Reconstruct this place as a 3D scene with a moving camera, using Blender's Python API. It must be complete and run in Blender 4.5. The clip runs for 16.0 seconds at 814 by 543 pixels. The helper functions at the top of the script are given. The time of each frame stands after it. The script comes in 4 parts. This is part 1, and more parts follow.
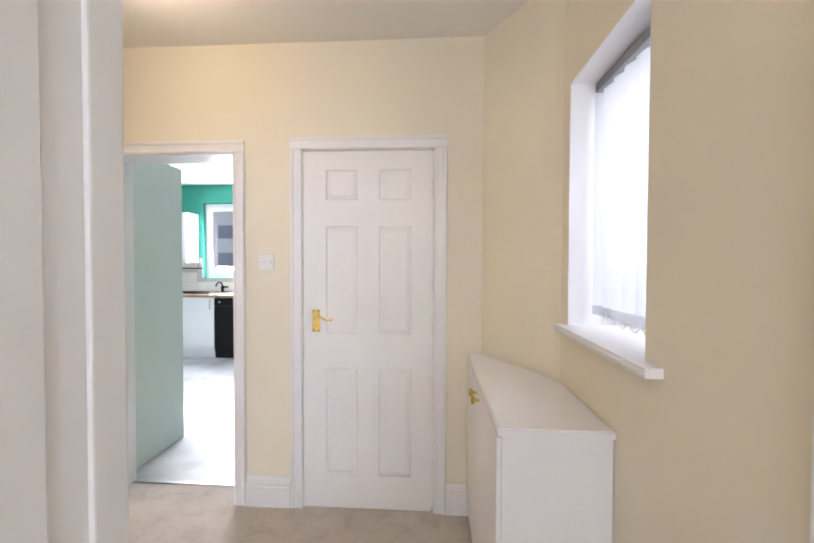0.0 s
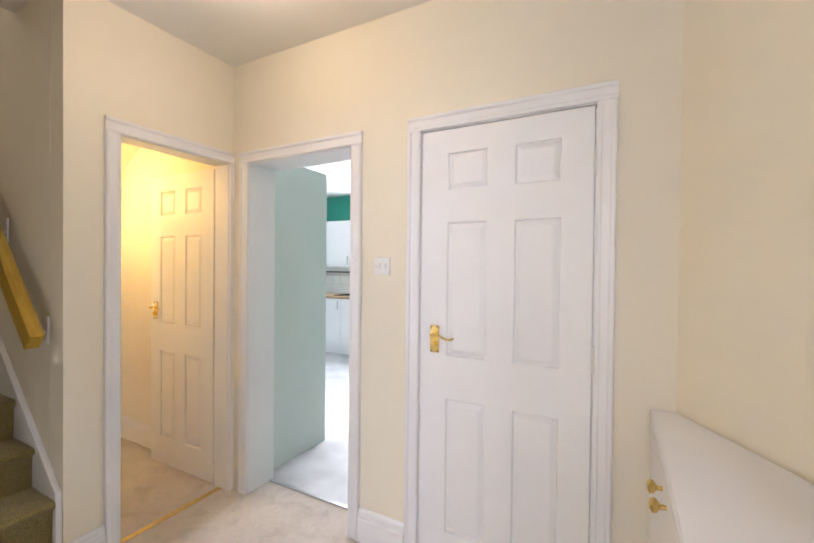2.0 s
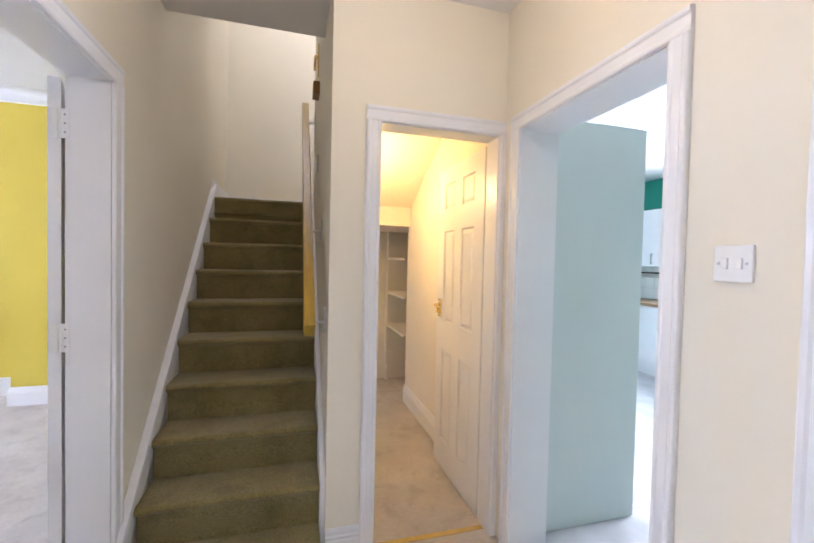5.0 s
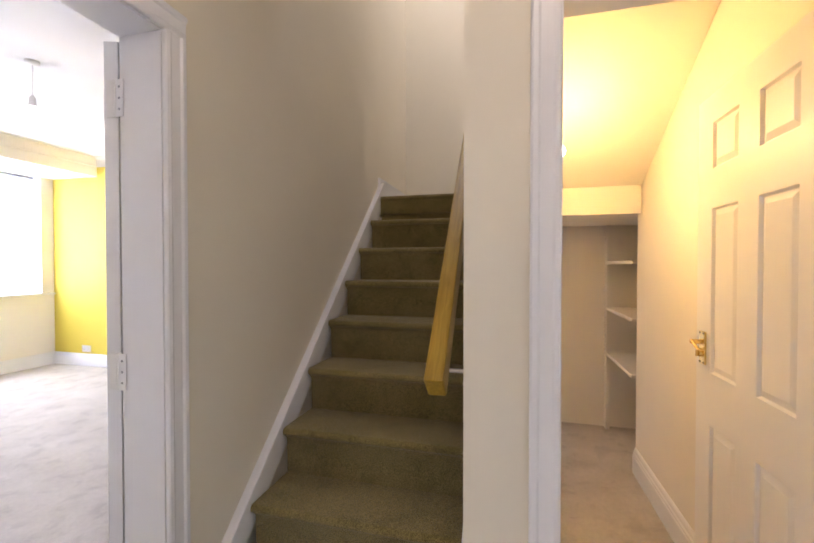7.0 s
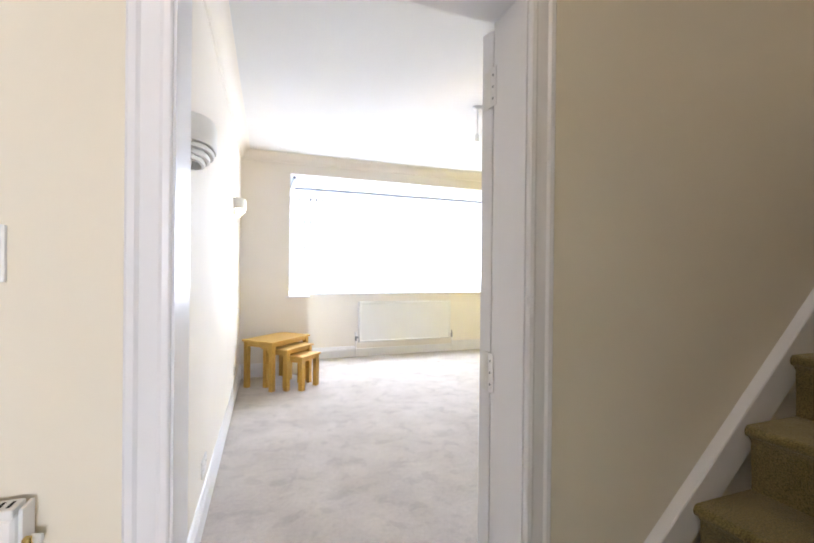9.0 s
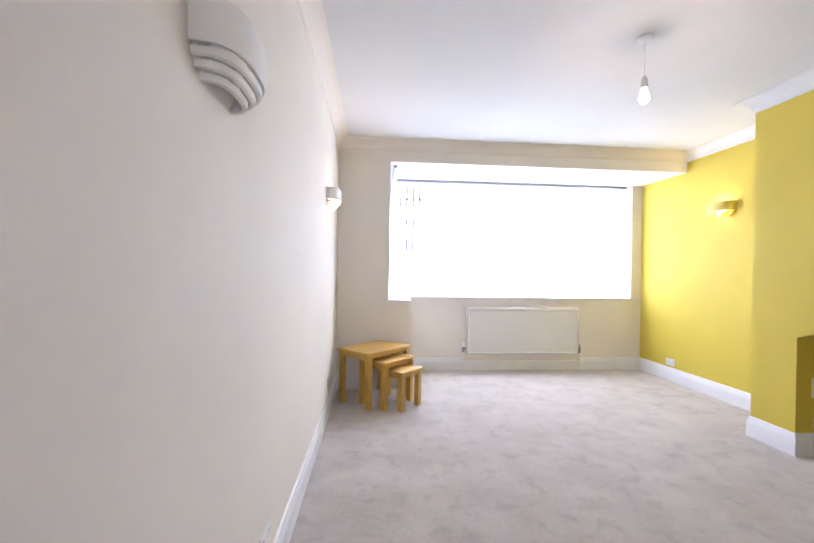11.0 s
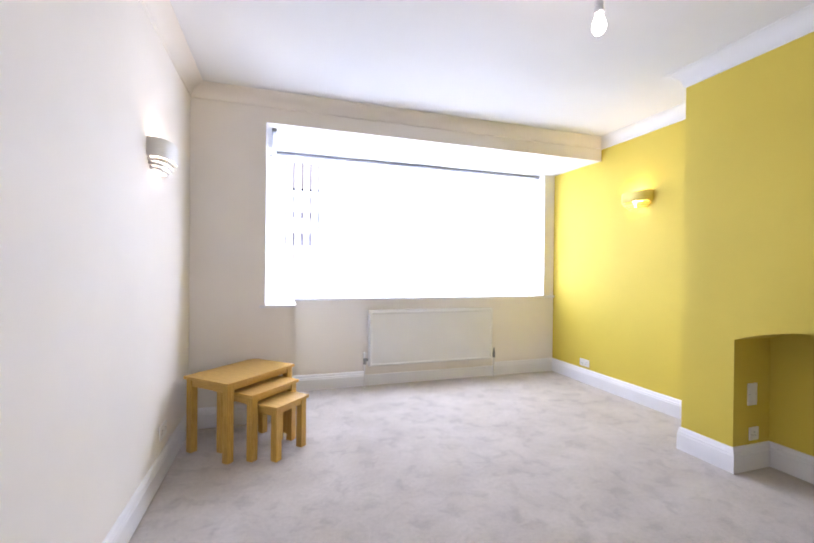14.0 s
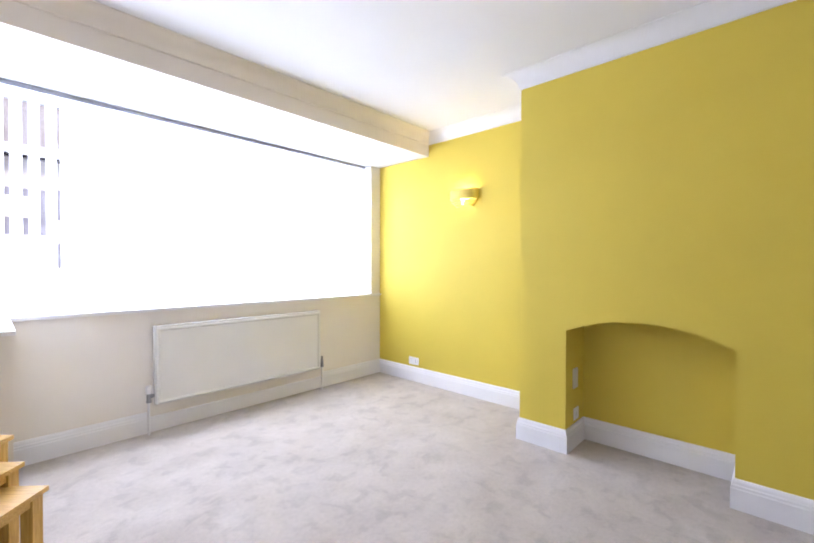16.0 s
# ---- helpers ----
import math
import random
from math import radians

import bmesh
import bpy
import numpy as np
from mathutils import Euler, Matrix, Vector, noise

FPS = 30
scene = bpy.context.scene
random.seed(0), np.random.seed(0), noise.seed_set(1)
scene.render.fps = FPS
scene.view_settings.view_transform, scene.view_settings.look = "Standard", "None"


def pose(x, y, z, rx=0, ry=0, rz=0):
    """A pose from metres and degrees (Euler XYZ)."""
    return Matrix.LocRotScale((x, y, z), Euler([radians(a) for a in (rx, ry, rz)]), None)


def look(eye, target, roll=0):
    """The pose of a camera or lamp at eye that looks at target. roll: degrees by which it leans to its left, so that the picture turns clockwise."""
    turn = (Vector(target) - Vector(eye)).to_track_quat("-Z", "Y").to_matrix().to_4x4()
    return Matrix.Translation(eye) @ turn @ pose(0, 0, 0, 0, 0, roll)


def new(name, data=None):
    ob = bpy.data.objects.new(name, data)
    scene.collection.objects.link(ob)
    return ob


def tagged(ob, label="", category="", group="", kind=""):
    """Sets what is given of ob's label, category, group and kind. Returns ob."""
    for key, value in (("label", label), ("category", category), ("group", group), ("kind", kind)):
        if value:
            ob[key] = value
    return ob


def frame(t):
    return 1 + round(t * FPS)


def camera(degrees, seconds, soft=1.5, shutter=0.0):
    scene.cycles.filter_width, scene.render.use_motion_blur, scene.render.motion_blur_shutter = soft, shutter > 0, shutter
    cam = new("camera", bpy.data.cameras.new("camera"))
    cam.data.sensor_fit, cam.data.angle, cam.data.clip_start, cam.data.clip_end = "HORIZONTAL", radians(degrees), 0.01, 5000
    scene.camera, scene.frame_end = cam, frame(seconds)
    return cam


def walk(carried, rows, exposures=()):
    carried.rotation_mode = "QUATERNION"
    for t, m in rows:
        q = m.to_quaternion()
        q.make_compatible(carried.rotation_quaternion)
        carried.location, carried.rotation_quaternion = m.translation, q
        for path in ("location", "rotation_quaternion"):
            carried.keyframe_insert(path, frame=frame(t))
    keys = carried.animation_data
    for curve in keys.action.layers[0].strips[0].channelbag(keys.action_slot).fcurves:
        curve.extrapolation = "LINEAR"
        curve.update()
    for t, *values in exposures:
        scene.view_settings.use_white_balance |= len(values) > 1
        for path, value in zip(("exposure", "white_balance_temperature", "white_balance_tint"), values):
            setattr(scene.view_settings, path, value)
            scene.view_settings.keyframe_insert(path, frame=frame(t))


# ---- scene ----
cam = camera(91.6, 16.0, 1.8)
PATH = [
    (0, (-0.006, -0.021, 1.374), (-0.133, 1.974, 1.328), 0.2),
    (0.5, (0.026, 0.164, 1.375), (-0.217, 2.149, 1.335), 0.4),
    (1, (0.062, 0.301, 1.379), (-0.434, 2.239, 1.342), 0.3),
    (1.5, (0.087, 0.408, 1.365), (-0.66, 2.263, 1.344), 0.5),
    (2, (0.082, 0.496, 1.373), (-0.861, 2.259, 1.349), 0.6),
    (2.5, (0.081, 0.581, 1.375), (-1.044, 2.235, 1.345), 0.5),
    (3, (0.085, 0.664, 1.377), (-1.223, 2.176, 1.344), 0.5),
    (3.5, (0.074, 0.739, 1.38), (-1.459, 2.023, 1.342), 0.4),
    (4, (0.02, 0.846, 1.368), (-1.703, 1.862, 1.329), 0.3),
    (4.2, (-0.024, 0.907, 1.361), (-1.802, 1.821, 1.327), 0.5),
    (6.3, (-0.768, 1.36, 1.369), (-2.767, 1.393, 1.312), 0.6),
    (6.5, (-0.864, 1.37, 1.36), (-2.863, 1.309, 1.323), 0.3),
    (7, (-1.05, 1.397, 1.358), (-2.986, 0.894, 1.327), 0.0),
    (7.5, (-1.176, 1.424, 1.36), (-2.839, 0.314, 1.336), -0.0),
    (8, (-1.274, 1.423, 1.344), (-2.495, -0.161, 1.341), -0.0),
    (8.5, (-1.31, 1.388, 1.336), (-2.198, -0.404, 1.331), 0.3),
    (9, (-1.346, 1.274, 1.331), (-2.010, -0.614, 1.325), 0.6),
    (9.5, (-1.367, 1.120, 1.334), (-1.880, -0.814, 1.329), 0.6),
    (11.8, (-1.516, 0.207, 1.299), (-1.593, -1.791, 1.3), 1.0),
    (12, (-1.539, 0.151, 1.292), (-1.612, -1.848, 1.298), 1.0),
    (12.5, (-1.569, -0.002, 1.314), (-1.693, -1.998, 1.309), 0.9),
    (13, (-1.617, -0.144, 1.303), (-1.862, -2.129, 1.299), 0.8),
    (13.5, (-1.672, -0.263, 1.31), (-2.089, -2.219, 1.302), 0.7),
    (14, (-1.72, -0.373, 1.309), (-2.332, -2.277, 1.296), 0.6),
    (14.5, (-1.75, -0.536, 1.304), (-2.576, -2.357, 1.29), 0.5),
    (15, (-1.726, -0.744, 1.306), (-2.808, -2.426, 1.293), 0.5),
    (15.5, (-1.74, -0.92, 1.295), (-3.03, -2.448, 1.282), 0.4),
    (16, (-1.751, -1.091, 1.32), (-3.211, -2.458, 1.294), 0.1),
]
EXPOSURES = [(0.0, 0.82, 6600, 19), (0.5, 0.72, 6800, 22), (1.0, 0.68, 7000, 23), (1.5, 0.74, 6950, 22), (2.0, 0.90, 6600, 20), (2.5, 1.10, 5950, 19), (3.0, 1.14, 5850, 22), (4.2, 1.08, 5850, 21),
             (6.3, 0.92, 6200, 23), (7.0, 0.88, 6350, 25), (8.0, 0.92, 6400, 19), (8.5, 0.96, 6400, 18), (9.0, 0.78, 6450, 18), (9.7, 0.54, 6450, 20), (11.8, 0.20, 6300, 25), (14.0, 0.18, 6300, 25), (16.0, 0.28, 6300, 24)]
walk(cam, [(t, look(eye, target, roll)) for t, eye, target, roll in PATH], EXPOSURES)

# ---- world and large lights ----
world = bpy.data.worlds.new("sky")
world.use_nodes = True
scene.world = world
wn = world.node_tree.nodes
sky = wn.new("ShaderNodeTexSky")
sky.sky_type, sky.sun_disc, sky.sun_elevation, sky.sun_rotation = "NISHITA", False, radians(34), radians(-24)
world.node_tree.links.new(sky.outputs[0], wn["Background"].inputs[0])
wn["Background"].inputs[1].default_value = 0.12
sun = new("sun", bpy.data.lights.new("sun", "SUN"))
sun.data.energy, sun.data.angle, sun.data.color = 3.5, radians(6), (1.0, 0.96, 0.9)
sun.matrix_world = look((-9, 20, 15), (0, 0, 0))


def window_lamp(name, place, target, w, h, power, color):
    lamp = new(name, bpy.data.lights.new(name, "AREA"))
    lamp.data.shape, lamp.data.size, lamp.data.size_y = "RECTANGLE", w, h
    lamp.data.energy, lamp.data.color = power, color
    lamp.matrix_world = look(place, target)
    return lamp


def bulb_lamp(name, place, power, color, radius=0.03):
    lamp = new(name, bpy.data.lights.new(name, "POINT"))
    lamp.data.energy, lamp.data.color, lamp.data.shadow_soft_size = power, color, radius
    lamp.location = place
    return lamp


DAY = (0.82, 0.91, 1.0)
for z in (1.16, 1.46, 1.76, 2.06, 2.36):   # skylight falling in at a slant behind the blinds
    window_lamp("bay_daylight", (-3.30, -4.895, z), (-3.30, 0, z - 2.0), 3.25, 0.29, 40, (0.73, 0.86, 1.0))
window_lamp("hall_daylight", (1.20, 1.25, 1.85), (-1, 1.45, 0.80), 0.8, 1.2, 13.0, DAY)
# daylight for the unseen glazing added at the hall's end
window_lamp("unseen_front_daylight", (0.02, -1.68, 1.50), (0.02, 2, 1.35), 0.62, 1.0, 13.5, DAY)
window_lamp("kitchen_daylight", (-2.6, 6.06, 1.75), (-2.6, 0, 1.0), 1.7, 1.1, 115, DAY)
# unseen fill lamp added high in the stairwell; no window is built there
window_lamp("stairwell_fill", (-3.3, 1.45, 4.9), (-3.2, 1.0, 0.0), 0.9, 0.9, 22, (0.94, 0.97, 1.0))
bulb_lamp("pendant_glow", (-3.065, -1.80, 2.335), 3.6, (1.0, 0.82, 0.62), 0.015)
bulb_lamp("cupboard_glow", (-3.08, 1.690, 1.905), 9.5, (1.0, 0.66, 0.20))
# warm light of an unseen ceiling fitting, added for the glow by the kitchen doorway
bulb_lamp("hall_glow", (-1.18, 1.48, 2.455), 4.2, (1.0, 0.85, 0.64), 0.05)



# ---- materials ----
def material(name, color, rough=0.6, metal=0.0, vary=0.06, scale=6.0, bump=0.1, bump_scale=120.0, spec=0.5, second=None, mix_scale=3.0):
    """Two scales of colour variation and a fine bump, in metres of the world."""
    m = bpy.data.materials.new(name)
    m.use_nodes = True
    n, l = m.node_tree.nodes, m.node_tree.links
    b = n["Principled BSDF"]
    b.inputs["Roughness"].default_value, b.inputs["Metallic"].default_value = rough, metal
    b.inputs["Specular IOR Level"].default_value = spec
    geo = n.new("ShaderNodeNewGeometry")
    big = n.new("ShaderNodeTexNoise")
    big.inputs["Scale"].default_value, big.inputs["Detail"].default_value = scale, 4
    l.new(geo.outputs["Position"], big.inputs["Vector"])
    ramp = n.new("ShaderNodeMix")
    ramp.data_type = "RGBA"
    lo = tuple(c * (1 - vary) for c in color)
    hi = tuple(min(1.0, c * (1 + vary)) for c in (second or color))
    ramp.inputs[6].default_value, ramp.inputs[7].default_value = (*lo, 1), (*hi, 1)
    stretch = n.new("ShaderNodeMapRange")
    stretch.inputs[1].default_value, stretch.inputs[2].default_value = 0.32, 0.68
    l.new(big.outputs["Fac"], stretch.inputs[0])
    l.new(stretch.outputs[0], ramp.inputs[0])
    l.new(ramp.outputs[2], b.inputs["Base Color"])
    if bump:
        fine = n.new("ShaderNodeTexNoise")
        fine.inputs["Scale"].default_value, fine.inputs["Detail"].default_value = bump_scale, 3
        l.new(geo.outputs["Position"], fine.inputs["Vector"])
        bp = n.new("ShaderNodeBump")
        bp.inputs["Strength"].default_value, bp.inputs["Distance"].default_value = bump, 0.002
        l.new(fine.outputs["Fac"], bp.inputs["Height"])
        l.new(bp.outputs[0], b.inputs["Normal"])
    return m


def carpet(name, dark, light, patch, speckle=0.16, grain=260):
    m = material(name, dark, 0.95, 0, 0.05, 3.2, 0, second=light, spec=0.1)
    n, l = m.node_tree.nodes, m.node_tree.links
    b = n["Principled BSDF"]
    geo = next(x for x in n if x.type == "NEW_GEOMETRY")
    mix = next(x for x in n if x.type == "MIX")
    # trodden pile: patches where the nap lies another way
    nap = n.new("ShaderNodeTexNoise")
    nap.inputs["Scale"].default_value, nap.inputs["Detail"].default_value, nap.inputs["Distortion"].default_value = 8.0, 3, 0.4
    l.new(geo.outputs["Position"], nap.inputs["Vector"])
    r = n.new("ShaderNodeMapRange")
    r.inputs[1].default_value, r.inputs[2].default_value, r.inputs[3].default_value, r.inputs[4].default_value = 0.35, 0.48, 1 - patch, 1.0
    l.new(nap.outputs["Fac"], r.inputs[0])
    tuft = n.new("ShaderNodeTexNoise")
    tuft.inputs["Scale"].default_value, tuft.inputs["Detail"].default_value = grain, 2
    l.new(geo.outputs["Position"], tuft.inputs["Vector"])
    r2 = n.new("ShaderNodeMapRange")
    r2.inputs[1].default_value, r2.inputs[2].default_value, r2.inputs[3].default_value, r2.inputs[4].default_value = 0.3, 0.7, 1 - speckle * 1.25, 1 + speckle * 0.75
    l.new(tuft.outputs["Fac"], r2.inputs[0])
    # clumps of pile a few centimetres across
    clump = n.new("ShaderNodeTexNoise")
    clump.inputs["Scale"].default_value, clump.inputs["Detail"].default_value = 42, 4
    l.new(geo.outputs["Position"], clump.inputs["Vector"])
    r3 = n.new("ShaderNodeMapRange")
    r3.inputs[1].default_value, r3.inputs[2].default_value, r3.inputs[3].default_value, r3.inputs[4].default_value = 0.30, 0.62, 0.93, 1.03
    l.new(clump.outputs["Fac"], r3.inputs[0])
    both = n.new("ShaderNodeMath")
    both.operation = "MULTIPLY"
    l.new(r.outputs[0], both.inputs[0])
    l.new(r3.outputs[0], both.inputs[1])
    mul = n.new("ShaderNodeMath")
    mul.operation = "MULTIPLY"
    l.new(both.outputs[0], mul.inputs[0])
    l.new(r2.outputs[0], mul.inputs[1])
    tint = n.new("ShaderNodeVectorMath")
    tint.operation = "SCALE"
    l.new(mix.outputs[2], tint.inputs[0])
    l.new(mul.outputs[0], tint.inputs[3])
    l.new(tint.outputs[0], b.inputs["Base Color"])
    bp = n.new("ShaderNodeBump")
    bp.inputs["Strength"].default_value, bp.inputs["Distance"].default_value = 0.6, 0.006
    l.new(tuft.outputs["Fac"], bp.inputs["Height"])
    l.new(bp.outputs[0], b.inputs["Normal"])
    b.inputs["Sheen Weight"].default_value = 0.25
    return m


def wood(name, dark, light, rough=0.4, along=(1, 14, 14), ring=9.0):
    m = material(name, dark, rough, 0, 0.03, 5, 0.06, 90, second=light)
    n, l = m.node_tree.nodes, m.node_tree.links
    mix = next(x for x in n if x.type == "MIX")
    tc = n.new("ShaderNodeTexCoord")
    mp = n.new("ShaderNodeMapping")
    mp.inputs["Scale"].default_value = along
    l.new(tc.outputs["Object"], mp.inputs["Vector"])
    g = n.new("ShaderNodeTexNoise")
    g.inputs["Scale"].default_value, g.inputs["Detail"].default_value, g.inputs["Distortion"].default_value = ring, 6, 0.8
    l.new(mp.outputs[0], g.inputs["Vector"])
    st = next(x for x in n if x.type == "MAP_RANGE")
    l.new(g.outputs["Fac"], st.inputs[0])
    return m


def blind_cloth(name):
    m = bpy.data.materials.new(name)
    m.use_nodes = True
    n, l = m.node_tree.nodes, m.node_tree.links
    out = n["Material Output"]
    n.remove(n["Principled BSDF"])
    d, t, a = n.new("ShaderNodeBsdfDiffuse"), n.new("ShaderNodeBsdfTranslucent"), n.new("ShaderNodeMixShader")
    weave = n.new("ShaderNodeTexNoise")
    weave.inputs["Scale"].default_value = 60
    r = n.new("ShaderNodeMix")
    r.data_type = "RGBA"
    r.inputs[6].default_value, r.inputs[7].default_value = (0.74, 0.76, 0.80, 1), (0.86, 0.87, 0.90, 1)
    l.new(weave.outputs["Fac"], r.inputs[0])
    l.new(r.outputs[2], d.inputs[0])
    l.new(r.outputs[2], t.inputs[0])
    a.inputs[0].default_value = 0.55
    l.new(d.outputs[0], a.inputs[1])
    l.new(t.outputs[0], a.inputs[2])
    # open weave: some light passes straight between the threads
    clear, sheer = n.new("ShaderNodeBsdfTransparent"), n.new("ShaderNodeMixShader")
    sheer.inputs[0].default_value = 0.22
    l.new(a.outputs[0], sheer.inputs[1])
    l.new(clear.outputs[0], sheer.inputs[2])
    l.new(sheer.outputs[0], out.inputs[0])
    return m


def glow(name, color, strength):
    m = bpy.data.materials.new(name)
    m.use_nodes = True
    b = m.node_tree.nodes["Principled BSDF"]
    b.inputs["Base Color"].default_value = (0.9, 0.9, 0.9, 1)
    b.inputs["Emission Color"].default_value, b.inputs["Emission Strength"].default_value = (*color, 1), strength
    return m


CREAM = material("cream_wall_paint", (0.80, 0.735, 0.605), 0.75, vary=0.03, scale=1.3, bump=0.12, bump_scale=70)
CREAM_L = material("ivory_wall_paint", (0.81, 0.758, 0.688), 0.75, vary=0.03, scale=1.3, bump=0.12, bump_scale=70)
CEIL = material("ceiling_paint", (0.73, 0.725, 0.715), 0.85, vary=0.02, scale=1.5, bump=0.1, bump_scale=50)
CEIL_HALL = material("cream_ceiling_paint", (0.82, 0.79, 0.74), 0.85, vary=0.02, scale=1.5, bump=0.1, bump_scale=50)
YELLOW = material("yellow_wall_paint", (0.64, 0.49, 0.062), 0.7, vary=0.035, scale=1.6, bump=0.12, bump_scale=70)
TEAL = material("teal_wall_paint", (0.02, 0.27, 0.20), 0.7, vary=0.03, scale=2)
GLOSS = material("white_gloss_paint", (0.80, 0.79, 0.80), 0.33, vary=0.02, scale=3, bump=0.05, bump_scale=40)
SATIN = material("white_satin_paint", (0.82, 0.81, 0.82), 0.45, vary=0.02, scale=3, bump=0.05, bump_scale=40)
# pale panel with the kitchen walls' teal bounce mixed into its colour
PANEL = material("teal_bounce_pale_panel", (0.60, 0.665, 0.64), 0.6, vary=0.03, scale=2)
CARPET = carpet("grey_beige_carpet", (0.51, 0.455, 0.41), (0.565, 0.511, 0.467), 0.14)
STAIR_CARPET = carpet("stair_carpet", (0.24, 0.185, 0.066), (0.31, 0.245, 0.10), 0.16, 0.42, 270)
VINYL = material("grey_vinyl_floor", (0.42, 0.42, 0.43), 0.45, vary=0.08, scale=4, second=(0.52, 0.52, 0.53))
OAK = wood("light_oak", (0.53, 0.295, 0.058), (0.67, 0.415, 0.11), 0.40)
PINE = wood("varnished_pine", (0.36, 0.215, 0.02), (0.47, 0.30, 0.035), 0.35)
WORKTOP_WOOD = wood("wood_effect_worktop", (0.28, 0.17, 0.09), (0.42, 0.28, 0.16), 0.4)
BRASS = material("polished_brass", (0.78, 0.57, 0.20), 0.22, 1.0, 0.05, 30, 0)
CHROME = material("chrome", (0.75, 0.75, 0.76), 0.15, 1.0, 0.02, 30, 0)
DULL_CHROME = material("dull_chrome", (0.30, 0.30, 0.30), 0.30, 1.0, 0.05, 30, 0)
STEEL = material("brushed_steel", (0.55, 0.55, 0.56), 0.35, 1.0, 0.05, 30, 0.05)
PLASTIC = material("white_plastic", (0.80, 0.79, 0.77), 0.4, vary=0.01, scale=8, bump=0)
UPVC = material("white_upvc", (0.82, 0.83, 0.85), 0.3, vary=0.01, scale=6, bump=0)
RADIATOR = material("radiator_enamel", (0.77, 0.76, 0.735), 0.35, vary=0.02, scale=3, bump=0.03, bump_scale=40)
BLACK = material("black_enamel", (0.005, 0.005, 0.006), 0.4, vary=0.1, scale=6, bump=0, spec=0.15)
DARK = material("dark_gap", (0.03, 0.028, 0.026), 0.9, vary=0.1, scale=6, bump=0)
CERAMIC = material("painted_ceramic", (0.78, 0.76, 0.72), 0.55, vary=0.03, scale=9, bump=0.08, bump_scale=60)
CERAMIC_Y = material("yellow_painted_ceramic", (0.62, 0.48, 0.085), 0.55, vary=0.03, scale=9, bump=0.08, bump_scale=60)
TILE = material("white_ceramic_tile", (0.80, 0.79, 0.77), 0.2, vary=0.03, scale=8, bump=0)
GROUT = material("grout", (0.55, 0.53, 0.50), 0.9)
# grey of hinge screws, and of the shade painted onto blind head rails
METAL_SHADE_GREY = material("grey_metal_and_rail_shade", (0.30, 0.31, 0.33), 0.5, 0.3, 0.03, 20, 0)
CLOTH = blind_cloth("white_blind_cloth")
LAMP_ON = glow("lit_bulb", (1.0, 0.93, 0.82), 14)
SPOT_ON = glow("lit_warm_bulb", (1.0, 0.88, 0.62), 16)
FLEX = material("white_flex", (0.75, 0.74, 0.72), 0.5, bump=0)
GRASS = material("pale_paving", (0.50, 0.49, 0.46), 0.9, vary=0.12, scale=3)
# dark glass lightened: the glare that washes over far panes is in its colour
FAR_GLASS = material("glare_hazed_far_glass", (0.32, 0.32, 0.38), 0.25, vary=0.1, scale=2, bump=0)
RENDER_WALL = material("pale_render", (0.85, 0.84, 0.82), 0.9, vary=0.08, scale=3)
ROOFING = material("roof_tiles", (0.46, 0.42, 0.40), 0.85, vary=0.2, scale=12)
PANE = bpy.data.materials.new("window_glass")
PANE.use_nodes = True
PANE.node_tree.nodes["Principled BSDF"].inputs["Transmission Weight"].default_value = 1.0
PANE.node_tree.nodes["Principled BSDF"].inputs["Roughness"].default_value = 0.0
PANE.node_tree.nodes["Principled BSDF"].inputs["IOR"].default_value = 1.45


# ---- building helpers ----
def add_box(bm, x0, x1, y0, y1, z0, z1, bevel=0.0, m=None):
    made = bmesh.ops.create_cube(bm, size=1.0)["verts"]
    t = Matrix.Translation(((x0 + x1) / 2, (y0 + y1) / 2, (z0 + z1) / 2)) @ Matrix.Diagonal((abs(x1 - x0), abs(y1 - y0), abs(z1 - z0), 1))
    bmesh.ops.transform(bm, matrix=(m or Matrix()) @ t, verts=made)
    if bevel:
        edges = {e for v in made for e in v.link_edges}
        bmesh.ops.bevel(bm, geom=list(edges), offset=bevel, segments=2, affect="EDGES", profile=0.6)
    return bm


def add_prism(bm, outline, axis, a, b):
    """An outline of points, extruded along an axis from a to b. axis x: (y, z); y: (x, z); z: (x, y)."""
    def place(p, s):
        return {"x": (s, p[0], p[1]), "y": (p[0], s, p[1]), "z": (p[0], p[1], s)}[axis]
    lo = [bm.verts.new(place(p, a)) for p in outline]
    hi = [bm.verts.new(place(p, b)) for p in outline]
    n = len(outline)
    faces = [bm.faces.new(lo), bm.faces.new(hi)]
    for i in range(n):
        faces.append(bm.faces.new((lo[i], lo[(i + 1) % n], hi[(i + 1) % n], hi[i])))
    bmesh.ops.recalc_face_normals(bm, faces=faces)
    return bm


def add_tube(bm, p, q, r, sides=16, r2=None):
    p, q = Vector(p), Vector(q)
    m = Matrix.Translation((p + q) / 2) @ (q - p).to_track_quat("Z", "Y").to_matrix().to_4x4()
    bmesh.ops.create_cone(bm, cap_ends=True, segments=sides, radius1=r, radius2=r if r2 is None else r2, depth=(q - p).length, matrix=m)
    return bm


